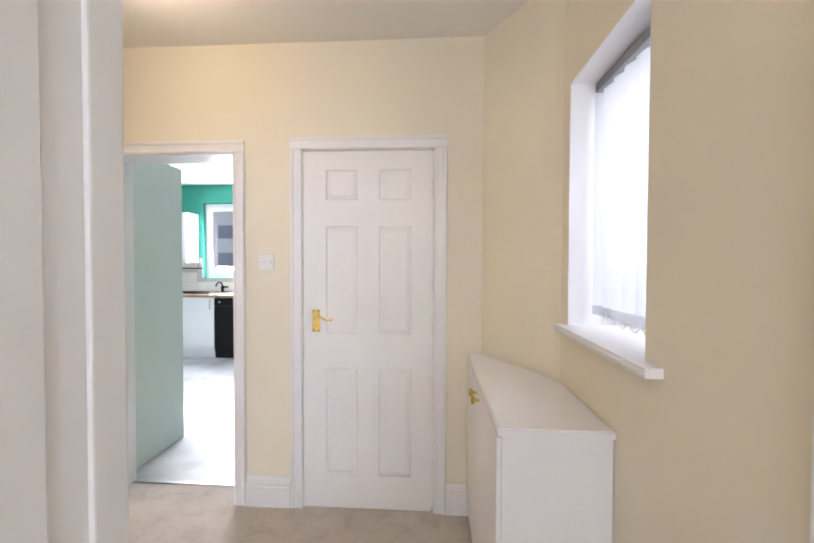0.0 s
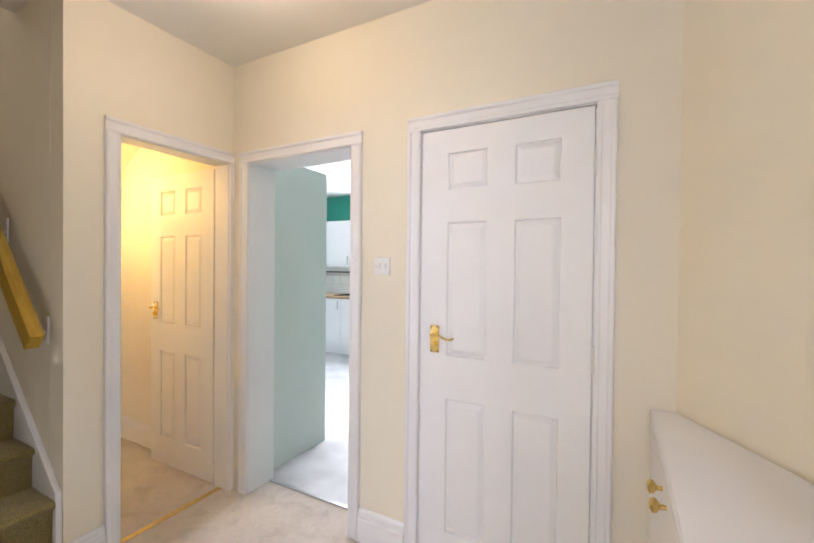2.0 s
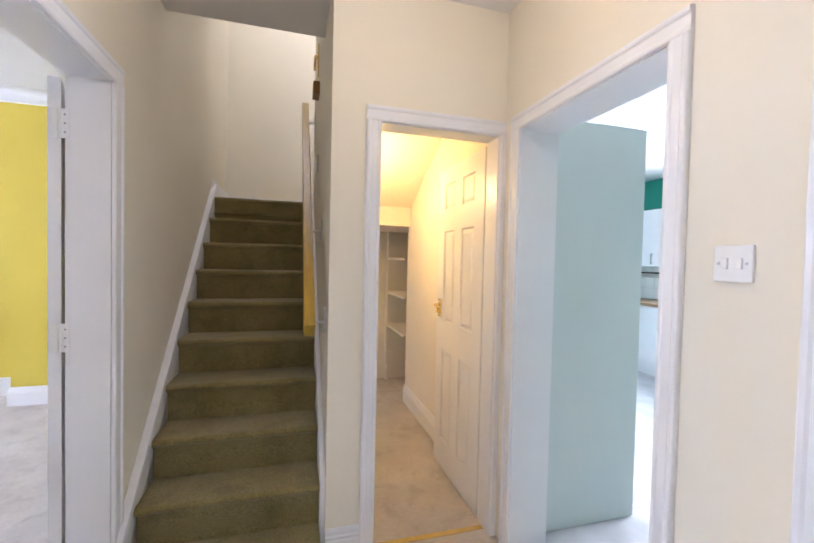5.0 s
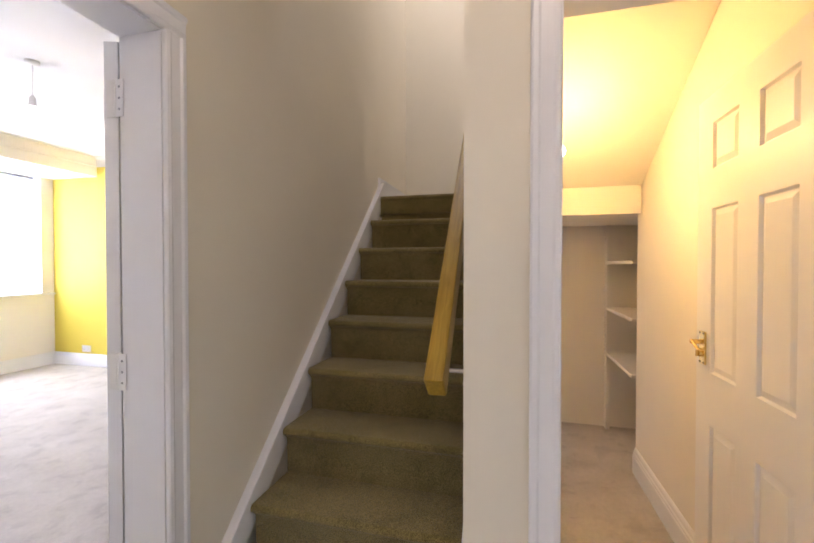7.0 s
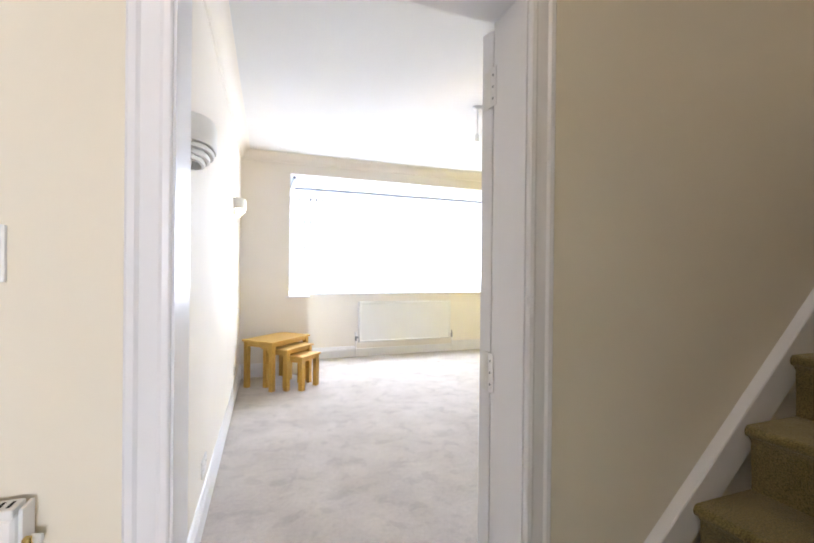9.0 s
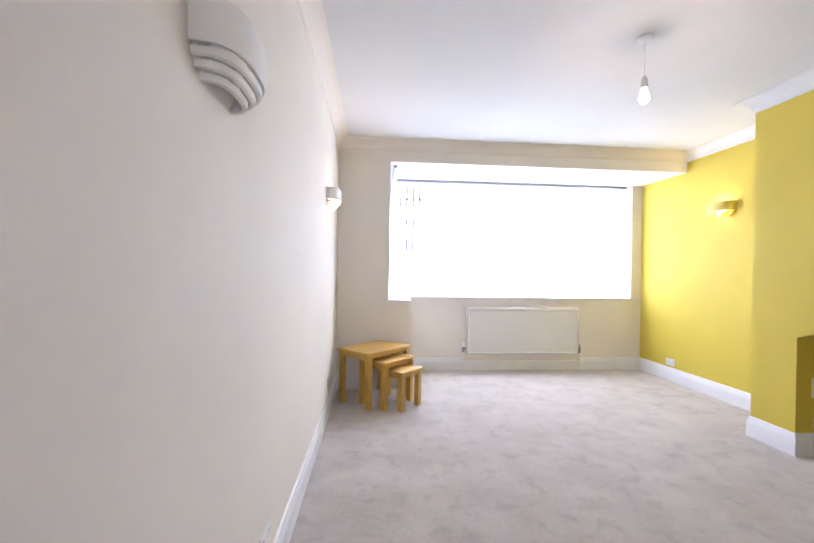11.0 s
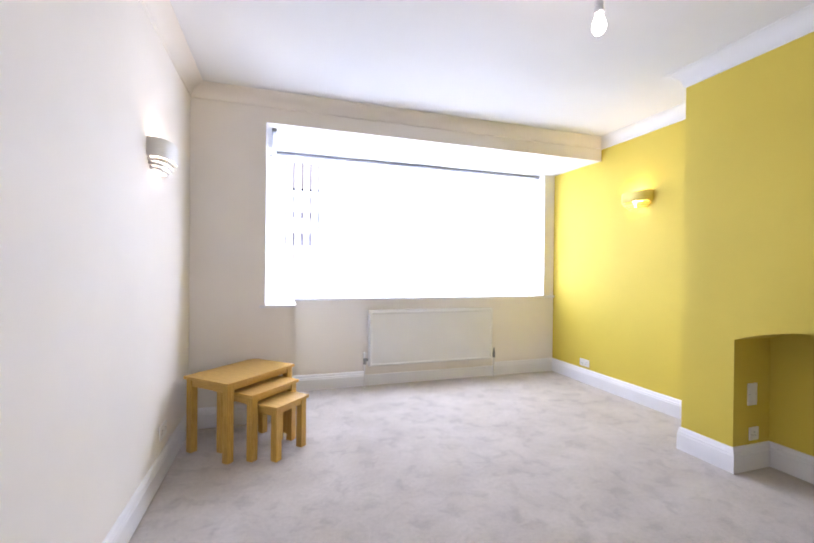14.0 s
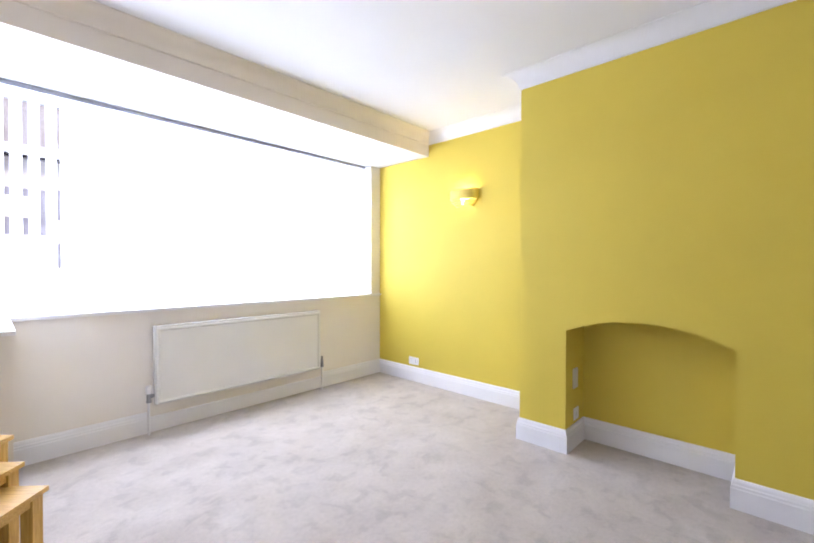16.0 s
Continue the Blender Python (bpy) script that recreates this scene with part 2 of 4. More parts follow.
def lathe(bm, rings, sides=24, m=None):
    """Rings of (radius, height), turned about z."""
    m = m or Matrix()
    loops = [[bm.verts.new(m @ Vector((r * math.cos(2 * math.pi * i / sides), r * math.sin(2 * math.pi * i / sides), z))) for i in range(sides)] for r, z in rings]
    for a, b in zip(loops, loops[1:]):
        for i in range(sides):
            bm.faces.new((a[i], a[(i + 1) % sides], b[(i + 1) % sides], b[i]))
    bm.faces.new(loops[0][::-1])
    bm.faces.new(loops[-1])
    bmesh.ops.recalc_face_normals(bm, faces=bm.faces[:])
    return bm


def finish(name, bm, mat, smooth=False):
    mesh = bpy.data.meshes.new(name)
    bm.to_mesh(mesh)
    bm.free()
    mesh.materials.append(mat)
    if smooth:
        mesh.shade_smooth()
        mesh.set_sharp_from_angle(angle=radians(35))
    return new(name, mesh)


def part(name, bm, mat, parent, label="", smooth=False):
    ob = finish(name, bm, mat, smooth)
    ob.parent = parent
    ob.matrix_parent_inverse = parent.matrix_basis.inverted() if parent.parent is None else (parent.parent.matrix_basis @ parent.matrix_basis).inverted()
    return tagged(ob, label)


def thing(name, place, label, category, group="", kind=""):
    e = new(name)
    e.empty_display_size = 0.1
    e.matrix_basis = place if isinstance(place, Matrix) else Matrix.Translation(place)
    return tagged(e, label, category, group, kind)


def structure(name, boxes, mat, label, category="wall"):
    bm = bmesh.new()
    for b in boxes:
        add_box(bm, *b)
    return tagged(finish(name, bm, mat), label, category, kind="structure")


def sub(name, bm, mat, holder, label="", smooth=False):
    """A part given in the holder's own coordinates."""
    ob = finish(name, bm, mat, smooth)
    ob.parent = holder
    return tagged(ob, label)


# ---- plan ----
HC, LC = 2.575, 2.765          # ceilings of hall and living room
NW = 2.13                      # hall face of the wall to the kitchen
SW, SB = 0.515, 0.378           # hall and living room faces of the wall between them
EX = 0.53                      # face of the hall's window wall
CX = -2.0                      # face of the wall with the cupboard doorway
LE, LW = -1.030, -5.13         # living room's side walls
BREAST = -4.55
FY, BY = -3.93, -4.72          # front wall and the wall under the bay window

# ---- floors and ceilings ----
structure("floor_carpet", [(-5.3, 0.9, -5.2, 2.31, -0.12, 0.0), (-4.9, -2.0, 2.312, 2.5, -0.12, 0.0)], CARPET, "grey beige cut-pile carpet with trodden patches", "floor")
structure("floor_kitchen", [(-1.998, 1.2, 2.312, 6.2, -0.12, -0.004), (-5.4, -2.0, 2.502, 6.2, -0.12, -0.004)], VINYL, "pale grey stone-look vinyl floor of the kitchen", "floor")
structure("ceiling_hall", [(-2.5, 0.9, 0.42, 2.25, HC, HC + 0.22), (-0.48, 0.9, -1.9, 0.418, HC, HC + 0.22)], CEIL_HALL, "plain white painted hall ceiling", "ceiling")
structure("ceiling_living", [(-5.3, -1.0, FY - 0.02, SB, LC, LC + 0.2)], CEIL, "plain white painted living room ceiling", "ceiling")
structure("ceiling_kitchen", [(-5.4, 1.2, 2.252, 6.2, 2.58, 2.75)], CEIL, "plain white painted kitchen ceiling", "ceiling")
structure("ceiling_landing", [(-4.6, -2.38, 0.42, 2.4, 5.22, 5.4)], CEIL, "white ceiling above the stairwell", "ceiling")

# ---- walls ----
structure("wall_north", [(CX, -1.875, NW, 2.33, 0, 2.8), (-1.102, -0.735, NW, 2.33, 0, 2.8), (0.018, 0.263, NW, 2.25, 0, 2.8),
                         (-1.875, -1.102, NW, 2.33, 1.99, 2.8), (-0.735, 0.018, NW, 2.25, 2.003, 2.8)], CREAM, "cream painted hall wall with two doorways")
structure("wall_window", [(EX, 0.85, -1.9, 1.005, 0, 2.8), (EX, 0.85, 1.58, 1.66, 0, 2.8), (EX, 0.85, 1.005, 1.58, 0, 1.105), (EX, 0.85, 1.005, 1.58, 2.075, 2.8)],
          CREAM, "cream painted hall wall with a deep window opening")
bm = bmesh.new()
add_prism(bm, [(0.85, 1.66), (EX, 1.66), (0.515, 1.70), (0.478, 1.775), (0.263, NW), (0.263, 2.25), (0.85, 2.25)], "z", 0, 2.8)
tagged(finish("wall_splay", bm, CREAM), "cream wall splayed across the hall corner", "wall", kind="structure")
structure("wall_hall_west", [(LE + 0.12, -0.485, -1.9, SB - 0.001, 0, 2.8)], CREAM, "cream painted wall between hall and living room")
structure("wall_hall_front", [(-0.483, -0.32, -2.05, -1.7, 0, 2.8), (0.36, EX - 0.002, -2.05, -1.7, 0, 2.8), (-0.32, 0.36, -2.05, -1.7, 2.05, 2.8), (-0.32, 0.36, -2.05, -1.7, 0, 0.45)], CREAM, "cream wall at the front end of the hall")
structure("wall_south", [(-4.52, -1.911, SB, SW, 0, 5.3), (-1.182, -0.485, SB, SW, 0, 5.3), (-1.911, -1.182, SB, SW, 1.988, 5.3), (-5.3, -4.522, SB, SW, 0, 2.9), (-0.545, -0.485, SW + 0.001, 0.552, 0, 2.56)], CREAM, "cream wall beside the stairs with the living room doorway")
structure("wall_cupboard", [(CX - 0.12, CX, 1.29, 1.495, 0, 2.8), (CX - 0.12, CX, 2.11, 2.2, 0, 2.8), (CX - 0.12, CX, 1.495, 2.11, 1.995, 2.8)], CREAM, "cream wall with the understairs cupboard doorway")
structure("wall_stair", [(-3.6, CX - 0.122, 1.29, 1.41, 0, 5.3), (CX - 0.122, -1.95, 1.29, 1.41, 2.82, 5.3)], CREAM, "cream wall between the stairs and the cupboard")
structure("wall_landing", [(-4.52, -4.40, SW, 2.4, 1.70, 5.3), (-2.5, -2.38, SW, 2.4, 2.80, 5.3), (-4.52, -2.38, 2.4, 2.5, 1.70, 5.3)], CREAM, "cream stairwell walls above the landing")
structure("landing_floor", [(-4.40, -3.60, SW, 1.289, 1.70, 1.822), (-4.40, -3.925, 1.289, 2.4, 1.70, 1.822)], STAIR_CARPET, "carpeted quarter landing at the stair turn", "landing")
structure("wall_cupboard_north", [(-3.92, CX - 0.121, 2.2, 2.31, 0, 2.8), (-4.75, -3.92, 2.42, 2.5, 0, 2.8), (CX - 0.12, CX - 0.002, 2.2, 2.31, 0, 2.8)], CREAM_L, "cream wall inside the understairs cupboard")
structure("wall_cupboard_back", [(-4.85, -4.69, 1.41, 2.419, 0, 1.69)], CREAM_L, "cream back panel of the understairs cupboard")
bm = bmesh.new()
add_prism(bm, [(-3.92, 1.687), (-3.84, 1.687), (-3.84, 1.865), (-2.121, 2.83), (-2.121, 3.0), (-3.92, 2.0)], "y", 1.412, 2.198)
tagged(finish("ceiling_cupboard", bm, CREAM_L), "cream sloping soffit under the upper stair flight", "ceiling", kind="structure")
structure("ceiling_cupboard_low", [(-4.69, -3.922, 1.412, 2.418, 1.69, 1.698)], CREAM_L, "low flat soffit at the cupboard's back", "ceiling")
structure("wall_living_north", [(-5.3, LW, -4.9, SB - 0.001, 0, 2.9)], YELLOW, "mustard yellow painted alcove wall")
structure("wall_living_east", [(LE, LE + 0.12, -5.1, SB - 0.001, 0, 2.9)], CREAM_L, "ivory painted living room wall")
structure("wall_front", [(-1.60, LE, FY - 0.30, FY, 0, 2.9), (-1.845, -1.60, BY - 0.02, FY, 0, 0.965), (LW, -1.60, FY - 0.14, FY, 2.535, 2.9)],
          CREAM_L, "ivory front wall with a deep beam over the bay")
structure("wall_bay", [(LW, -1.60, -5.06, BY, 0, 0.955), (LW, -4.985, -5.06, BY, 0.985, 2.55), (-1.60, -1.40, -5.06, FY - 0.302, 0, 2.9), (LW, -1.60, -5.06, FY - 0.142, 2.545, 2.75)], CREAM_L, "ivory wall under and around the bay window")

# chimney breast with an arched niche
NA, NB, SPRING, CROWN = -2.175, -1.250, 0.868, 0.968
BA, BB = -2.525, -0.90
bm = bmesh.new()
arch = [(NA + (NB - NA) * i / 20, SPRING + (CROWN - SPRING) * (1 - (2 * i / 20 - 1) ** 2)) for i in range(21)]
add_box(bm, LW, BREAST, BA, NA, 0, 2.9)
add_box(bm, LW, BREAST, NB, BB, 0, 2.9)
for (ya, za), (yb, zb) in zip(arch, arch[1:]):
    add_prism(bm, [(ya, za), (yb, zb), (yb, 2.9), (ya, 2.9)], "x", LW, BREAST)
add_box(bm, LW, -4.90, NA, NB, 0, 1.0)
bmesh.ops.remove_doubles(bm, verts=bm.verts[:], dist=0.0002)
tagged(finish("chimney_breast", bm, YELLOW), "mustard yellow chimney breast with an arched niche", "wall", kind="structure")

# kitchen shell
structure("wall_kitchen_far", [(-5.4, -3.61, 6.0, 6.2, 0, 2.6), (-1.75, 1.2, 6.0, 6.2, 0, 2.6), (-3.61, -1.75, 6.0, 6.2, 0, 1.11), (-3.61, -1.75, 6.0, 6.2, 2.29, 2.6)], TEAL, "teal painted kitchen wall with a window")
structure("wall_kitchen_sides", [(-5.5, -5.4, 2.3, 6.2, 0, 2.6), (1.2, 1.3, 2.25, 6.2, 0, 2.6)], TEAL, "teal painted kitchen side walls")
structure("wall_kitchen_south", [(-5.4, CX - 0.002, 2.502, 2.6, 0, 2.6), (0.27, 1.2, 2.252, 2.4, 0, 2.6)], SATIN, "white kitchen wall behind the hall")


# ---- trim ----
SKIRT = [(0, 0), (0.019, 0), (0.019, 0.112), (0.016, 0.118), (0.016, 0.130), (0.012, 0.136), (0.010, 0.152), (0.005, 0.163), (0, 0.165)]
ARCHI = [(0, 0), (0, 0.010), (0.003, 0.013), (0.012, 0.0145), (0.018, 0.0125), (0.044, 0.0135), (0.050, 0.0185), (0.060, 0.0190), (0.064, 0.016), (0.066, 0.010), (0.066, 0)]


def mitred(points, closed=False):
    """For each corner of a plan line, the way in which a profile is offset to its right."""
    pts = [Vector((x, y, 0)) for x, y in points]
    out = []
    for i, p in enumerate(pts):
        a = (p - pts[i - 1]).normalized() if i or closed else None
        b = (pts[(i + 1) % len(pts)] - p).normalized() if i < len(pts) - 1 or closed else None
        ns = [Vector((d.y, -d.x, 0)) for d in (a, b) if d is not None]
        m = sum(ns, Vector()) / len(ns)
        out.append((p, m / m.length_squared))
    return out


def moulding(name, points, profile, mats, label, category, closed=False, smooth=False):
    """Lengths of a profile (out from the wall, height) along a plan line, mitred at its corners; the room lies to its right."""
    line = mitred(points, closed)
    n = len(profile)
    pairs = list(zip(line, line[1:])) + ([(line[-1], line[0])] if closed else [])
    for k, ((p, mp), (q, mq)) in enumerate(pairs):
        bm = bmesh.new()
        a = [bm.verts.new(p + mp * u + Vector((0, 0, z))) for u, z in profile]
        b = [bm.verts.new(q + mq * u + Vector((0, 0, z))) for u, z in profile]
        for i in range(n):
            bm.faces.new((a[i], a[(i + 1) % n], b[(i + 1) % n], b[i]))
        bm.faces.new(a)
        bm.faces.new(b)
        bmesh.ops.recalc_face_normals(bm, faces=bm.faces[:])
        tagged(finish(name, bm, mats[k % len(mats)], smooth), label, category, kind="structure")


def doorway_trim(place, w, h, depth, label, left=True, right=True):
    """Lining and moulded architrave. Local x runs across the opening, y into the wall, z up; the opening is 0..w."""
    holder = thing("door_frame", place, label, "door frame", kind="structure")
    bm = bmesh.new()
    add_box(bm, -0.016, 0.0, 0.001, depth, 0, h + 0.016)
    sub("lining", bm, GLOSS, holder)
    bm = bmesh.new()
    add_box(bm, w, w + 0.016, 0.001, depth, 0, h + 0.016)
    sub("lining", bm, GLOSS, holder)
    bm = bmesh.new()
    add_box(bm, 0.0, w, 0.001, depth, h, h + 0.016)
    sub("lining", bm, GLOSS, holder)
    for side in ([-1] if left else []) + ([1] if right else []):
        bm = bmesh.new()
        pts = [((w + 0.004 + u) if side > 0 else (-0.004 - u), -v) for u, v in ARCHI]
        add_prism(bm, pts, "z", 0, h + 0.004)
        sub("architrave", bm, GLOSS, holder)
    bm = bmesh.new()
    x0, x1 = (-0.070 if left else -0.03), (w + 0.070 if right else w + 0.03)
    add_prism(bm, [(-v, h + 0.0045 + u) for u, v in ARCHI], "x", x0, x1)
    sub("architrave", bm, GLOSS, holder)
    return holder


def panel_leaf(bm, w, h, t):
    """A six-panel moulded door leaf: x 0..w, y 0..t, z 0..h, with raised fields on both faces."""
    k = h / 1.981
    xs = [0, 0.172 * w, 0.43 * w, 0.586 * w, 0.842 * w, w]
    zs = [z * k for z in (0, 0.18, 0.786, 0.973, 1.572, 1.71, 1.88, 1.981)]
    front = [[bm.verts.new((x, 0, z)) for z in zs] for x in xs]
    back = [[bm.verts.new((x, t, z)) for z in zs] for x in xs]
    panels = []
    for i in range(5):
        for j in range(7):
            f = bm.faces.new((front[i][j], front[i + 1][j], front[i + 1][j + 1], front[i][j + 1]))
            g = bm.faces.new((back[i][j], back[i][j + 1], back[i + 1][j + 1], back[i + 1][j]))
            if i in (1, 3) and j in (1, 3, 5):
                panels += [f, g]
    for i in range(5):
        bm.faces.new((front[i][0], back[i][0], back[i + 1][0], front[i + 1][0]))
        bm.faces.new((front[i][7], front[i + 1][7], back[i + 1][7], back[i][7]))
    for j in range(7):
        bm.faces.new((front[0][j], front[0][j + 1], back[0][j + 1], back[0][j]))
        bm.faces.new((front[5][j], back[5][j], back[5][j + 1], front[5][j + 1]))
    bmesh.ops.recalc_face_normals(bm, faces=bm.faces[:])
    bmesh.ops.inset_individual(bm, faces=panels, thickness=0.003, depth=0.0)
    bmesh.ops.inset_individual(bm, faces=panels, thickness=0.008, depth=-0.010)
    bmesh.ops.inset_individual(bm, faces=panels, thickness=0.004, depth=0.0)
    bmesh.ops.inset_individual(bm, faces=panels, thickness=0.028, depth=0.008)
    return bm


def lever_set(holder, x, y, z, out, way, tall=0.112):
    """Brass lever on a back plate; out is -1 or 1 along y, way the side to which the lever points."""
    bm = bmesh.new()
    add_box(bm, x - 0.021, x + 0.021, y, y + out * 0.007, z - tall * 0.62, z + tall * 0.46, 0.002)
    plate = sub("handle_plate", bm, BRASS, holder, "polished brass back plate")
    for sx in (-0.014, 0.014):
        for sz in (-tall * 0.56, tall * 0.40):
            bm = bmesh.new()
            add_tube(bm, (x + sx, y + out * 0.0065, z + sz), (x + sx, y + out * 0.0085, z + sz), 0.0035, 10)
            ob = finish("screw", bm, DARK)
            ob.parent = plate
    bm = bmesh.new()
    add_tube(bm, (x, y + out * 0.007, z + 0.012), (x, y + out * 0.042, z + 0.012), 0.009)
    pts = [Vector((x + way * s, y + out * (0.042 + 0.008 * math.sin(s * 30)), z + 0.012 + 0.010 * math.sin(s / 0.105 * 2 * math.pi) - 0.05 * s)) for s in (0, 0.02, 0.04, 0.06, 0.08, 0.095, 0.105)]
    for a, b in zip(pts, pts[1:]):
        add_tube(bm, a, b, 0.0052, 12)
    ob = finish("lever", bm, BRASS, True)
    ob.parent = plate
    bm = bmesh.new()
    add_tube(bm, (x, y + out * 0.007, z - 0.030), (x, y + out * 0.018, z - 0.030), 0.013)
    add_box(bm, x - 0.004, x + 0.004, y + out * 0.018, y + out * 0.026, z - 0.042, z - 0.018, 0.0015)
    ob = finish("thumb_turn", bm, BRASS, True)
    ob.parent = plate
    return plate


def hinge(holder, x, y, z, out, mat):
    bm = bmesh.new()
    add_tube(bm, (x, y, z - 0.045), (x, y, z + 0.045), 0.006, 12)
    for s in (-0.046, 0.046):
        add_tube(bm, (x, y, z + s - 0.003), (x, y, z + s + 0.003), 0.0045, 10)
    sub("hinge", bm, mat, holder, smooth=True)


def six_panel_door(place, w, h, label, handle_x, hinge_x):
    holder = thing("door", place, label, "door", kind="structure")
    bm = bmesh.new()
    panel_leaf(bm, w, h, 0.036)
    sub("leaf", bm, SATIN, holder)
    way = 1 if handle_x < w / 2 else -1
    lever_set(holder, handle_x, -0.001, 1.055, -1, way)
    lever_set(holder, handle_x, 0.037, 1.055, 1, way)
    for z in (0.22, 1.03, 1.765):
        hinge(holder, hinge_x, -0.004, z, -1, PLASTIC)
    return holder


# hall: closed door and the two doorways
closed = doorway_trim(Matrix.Translation((-0.719, NW, 0)), 0.721, 1.987, 0.12, "white moulded frame of the closed hall door")
for box in ((0.0, 0.014, 0.042, 0.075, 0, 1.972), (0.707, 0.721, 0.042, 0.075, 0, 1.972), (0.0, 0.721, 0.042, 0.075, 1.9725, 1.987)):
    bm = bmesh.new()
    add_box(bm, *box)
    sub("door_stop", bm, GLOSS, closed)
d = six_panel_door(Matrix.Translation((-0.717, NW + 0.001, 0.004)), 0.7135, 1.978, "closed white six-panel door with a brass lever", 0.072, 0.7185)
d.name = "door_1"
doorway_trim(Matrix.Translation((-1.859, NW, 0)), 0.741, 1.974, 0.20, "white moulded frame of the kitchen doorway")
doorway_trim(Matrix(((0, -1, 0, CX), (1, 0, 0, 1.511), (0, 0, 1, 0), (0, 0, 0, 1))), 0.583, 1.979, 0.12, "white moulded frame of the cupboard doorway")
doorway_trim(Matrix(((-1, 0, 0, -1.198), (0, -1, 0, SW), (0, 0, 1, 0), (0, 0, 0, 1))), 0.697, 1.972, 0.137, "white moulded frame of the living room doorway")
# cupboard door, swung in against the wall
m = Matrix(((-1, 0, 0, CX - 0.135), (0, -1, 0, 2.130), (0, 0, 1, 0.008), (0, 0, 0, 1)))
d = six_panel_door(m @ Matrix.Translation((0, 0, 0)), 0.665, 1.96, "open white six-panel cupboard door with a brass lever", 0.605, -0.002)
d.name = "door_2"
# living room door, folded back
a = radians(72)
m = Matrix.Translation((-1.896, 0.364, 0.008)) @ Matrix.Rotation(radians(-90) - a, 4, "Z")
holder = thing("door_3", m, "white door folded back into the living room", "door", kind="structure")
bm = bmesh.new()
panel_leaf(bm, 0.68, 1.956, 0.036)
bmesh.ops.translate(bm, verts=bm.verts[:], vec=(0.004, -0.002, 0))
sub("leaf", bm, SATIN, holder)
for z in (0.22, 1.06, 1.80):
    bm = bmesh.new()
    add_tube(bm, (0.0, 0.0, z - 0.05), (0.0, 0.0, z + 0.05), 0.007, 12)
    add_box(bm, 0.0, 0.003, 0.003, 0.026, z - 0.05, z + 0.05, 0.001)
    h = sub("hinge", bm, PLASTIC, holder, smooth=True)
    bm = bmesh.new()
    add_box(bm, -1.8928, -1.8908, 0.367, 0.393, z - 0.042, z + 0.058, 0.0006)
    ob = finish("hinge_plate", bm, GLOSS)
    ob.parent, ob.matrix_parent_inverse = h, m.inverted()
    for k in (-0.03, 0.0, 0.03):
        bm = bmesh.new()
        add_tube(bm, (-1.8912, 0.380, z + 0.008 + k), (-1.8902, 0.380, z + 0.008 + k), 0.0035, 8)
        ob = finish("screw", bm, METAL_SHADE_GREY)
        ob.parent, ob.matrix_parent_inverse = h, m.inverted()

# frame of the inner hall doorway
fr = thing("door_frame", (0, 0.4, 0), "white gloss frame of the inner hall doorway", "door frame", kind="structure")
for x, s in ((-0.4845, 1), (0.5295, -1)):
    bm = bmesh.new()
    add_box(bm, x, x + s * 0.0065, -0.22, 0.089, 0, 2.06)
    sub("lining", bm, GLOSS, fr)
    bm = bmesh.new()
    add_box(bm, x + s * 0.0065, x + s * 0.0125, -0.05, 0.026, 0, 2.04, 0.002)
    sub("door_stop", bm, GLOSS, fr)
    bm = bmesh.new()
    add_box(bm, x, x + s * 0.0145, 0.0895, 0.1525, 0, 2.10, 0.004)
    sub("architrave", bm, GLOSS, fr)

# unseen glazing at the hall's end, added to bring daylight from behind the camera
fd = thing("unseen_glazing", (0.02, -1.76, 0.45), "unseen white framed glazing added to let daylight into the hall", "door", kind="structure")
bm = bmesh.new()
add_box(bm, -0.34, -0.31, -0.03, 0.03, 0, 1.6)
add_box(bm, 0.31, 0.34, -0.03, 0.03, 0, 1.6)
add_box(bm, -0.31, 0.31, -0.03, 0.03, 0, 0.04)
add_box(bm, -0.31, 0.31, -0.03, 0.03, 1.56, 1.6)
sub("frame", bm, UPVC, fd)
bm = bmesh.new()
add_box(bm, -0.31, 0.31, -0.004, 0.002, 0.04, 1.56)
ob = sub("pane", bm, PANE, fd)
ob.visible_shadow = False

# skirting boards
for line in ([(-1.047, NW), (-0.790, NW)], [(0.073, NW), (0.205, NW)], [(CX, 1.29), (CX, 1.441)],
             [(EX, 1.13), (EX, -1.7)], [(-0.546, SW), (-1.126, SW)],
             [(-1.128, SB), (LE, SB), (LE, FY), (-1.845, FY), (-1.845, BY), (-2.62, BY)], [(-4.255, BY), (LW, BY), (LW, BA), (BREAST, BA), (BREAST, NA), (-4.90, NA),
              (-4.90, NB), (BREAST, NB), (BREAST, BB), (LW, BB), (LW, SB), (-1.99, SB)],
             [(-3.92, 2.2), (CX - 0.13, 2.2)]):
    moulding("baseboard", line, SKIRT, [GLOSS], "tall moulded white gloss baseboard", "baseboard")

moulding("baseboard", [(-2.622, BY), (-4.253, BY)], [(0, 0), (0.012, 0), (0.012, 0.118), (0.010, 0.121), (0, 0.121)], [SATIN], "plain painted board behind the radiator", "baseboard")

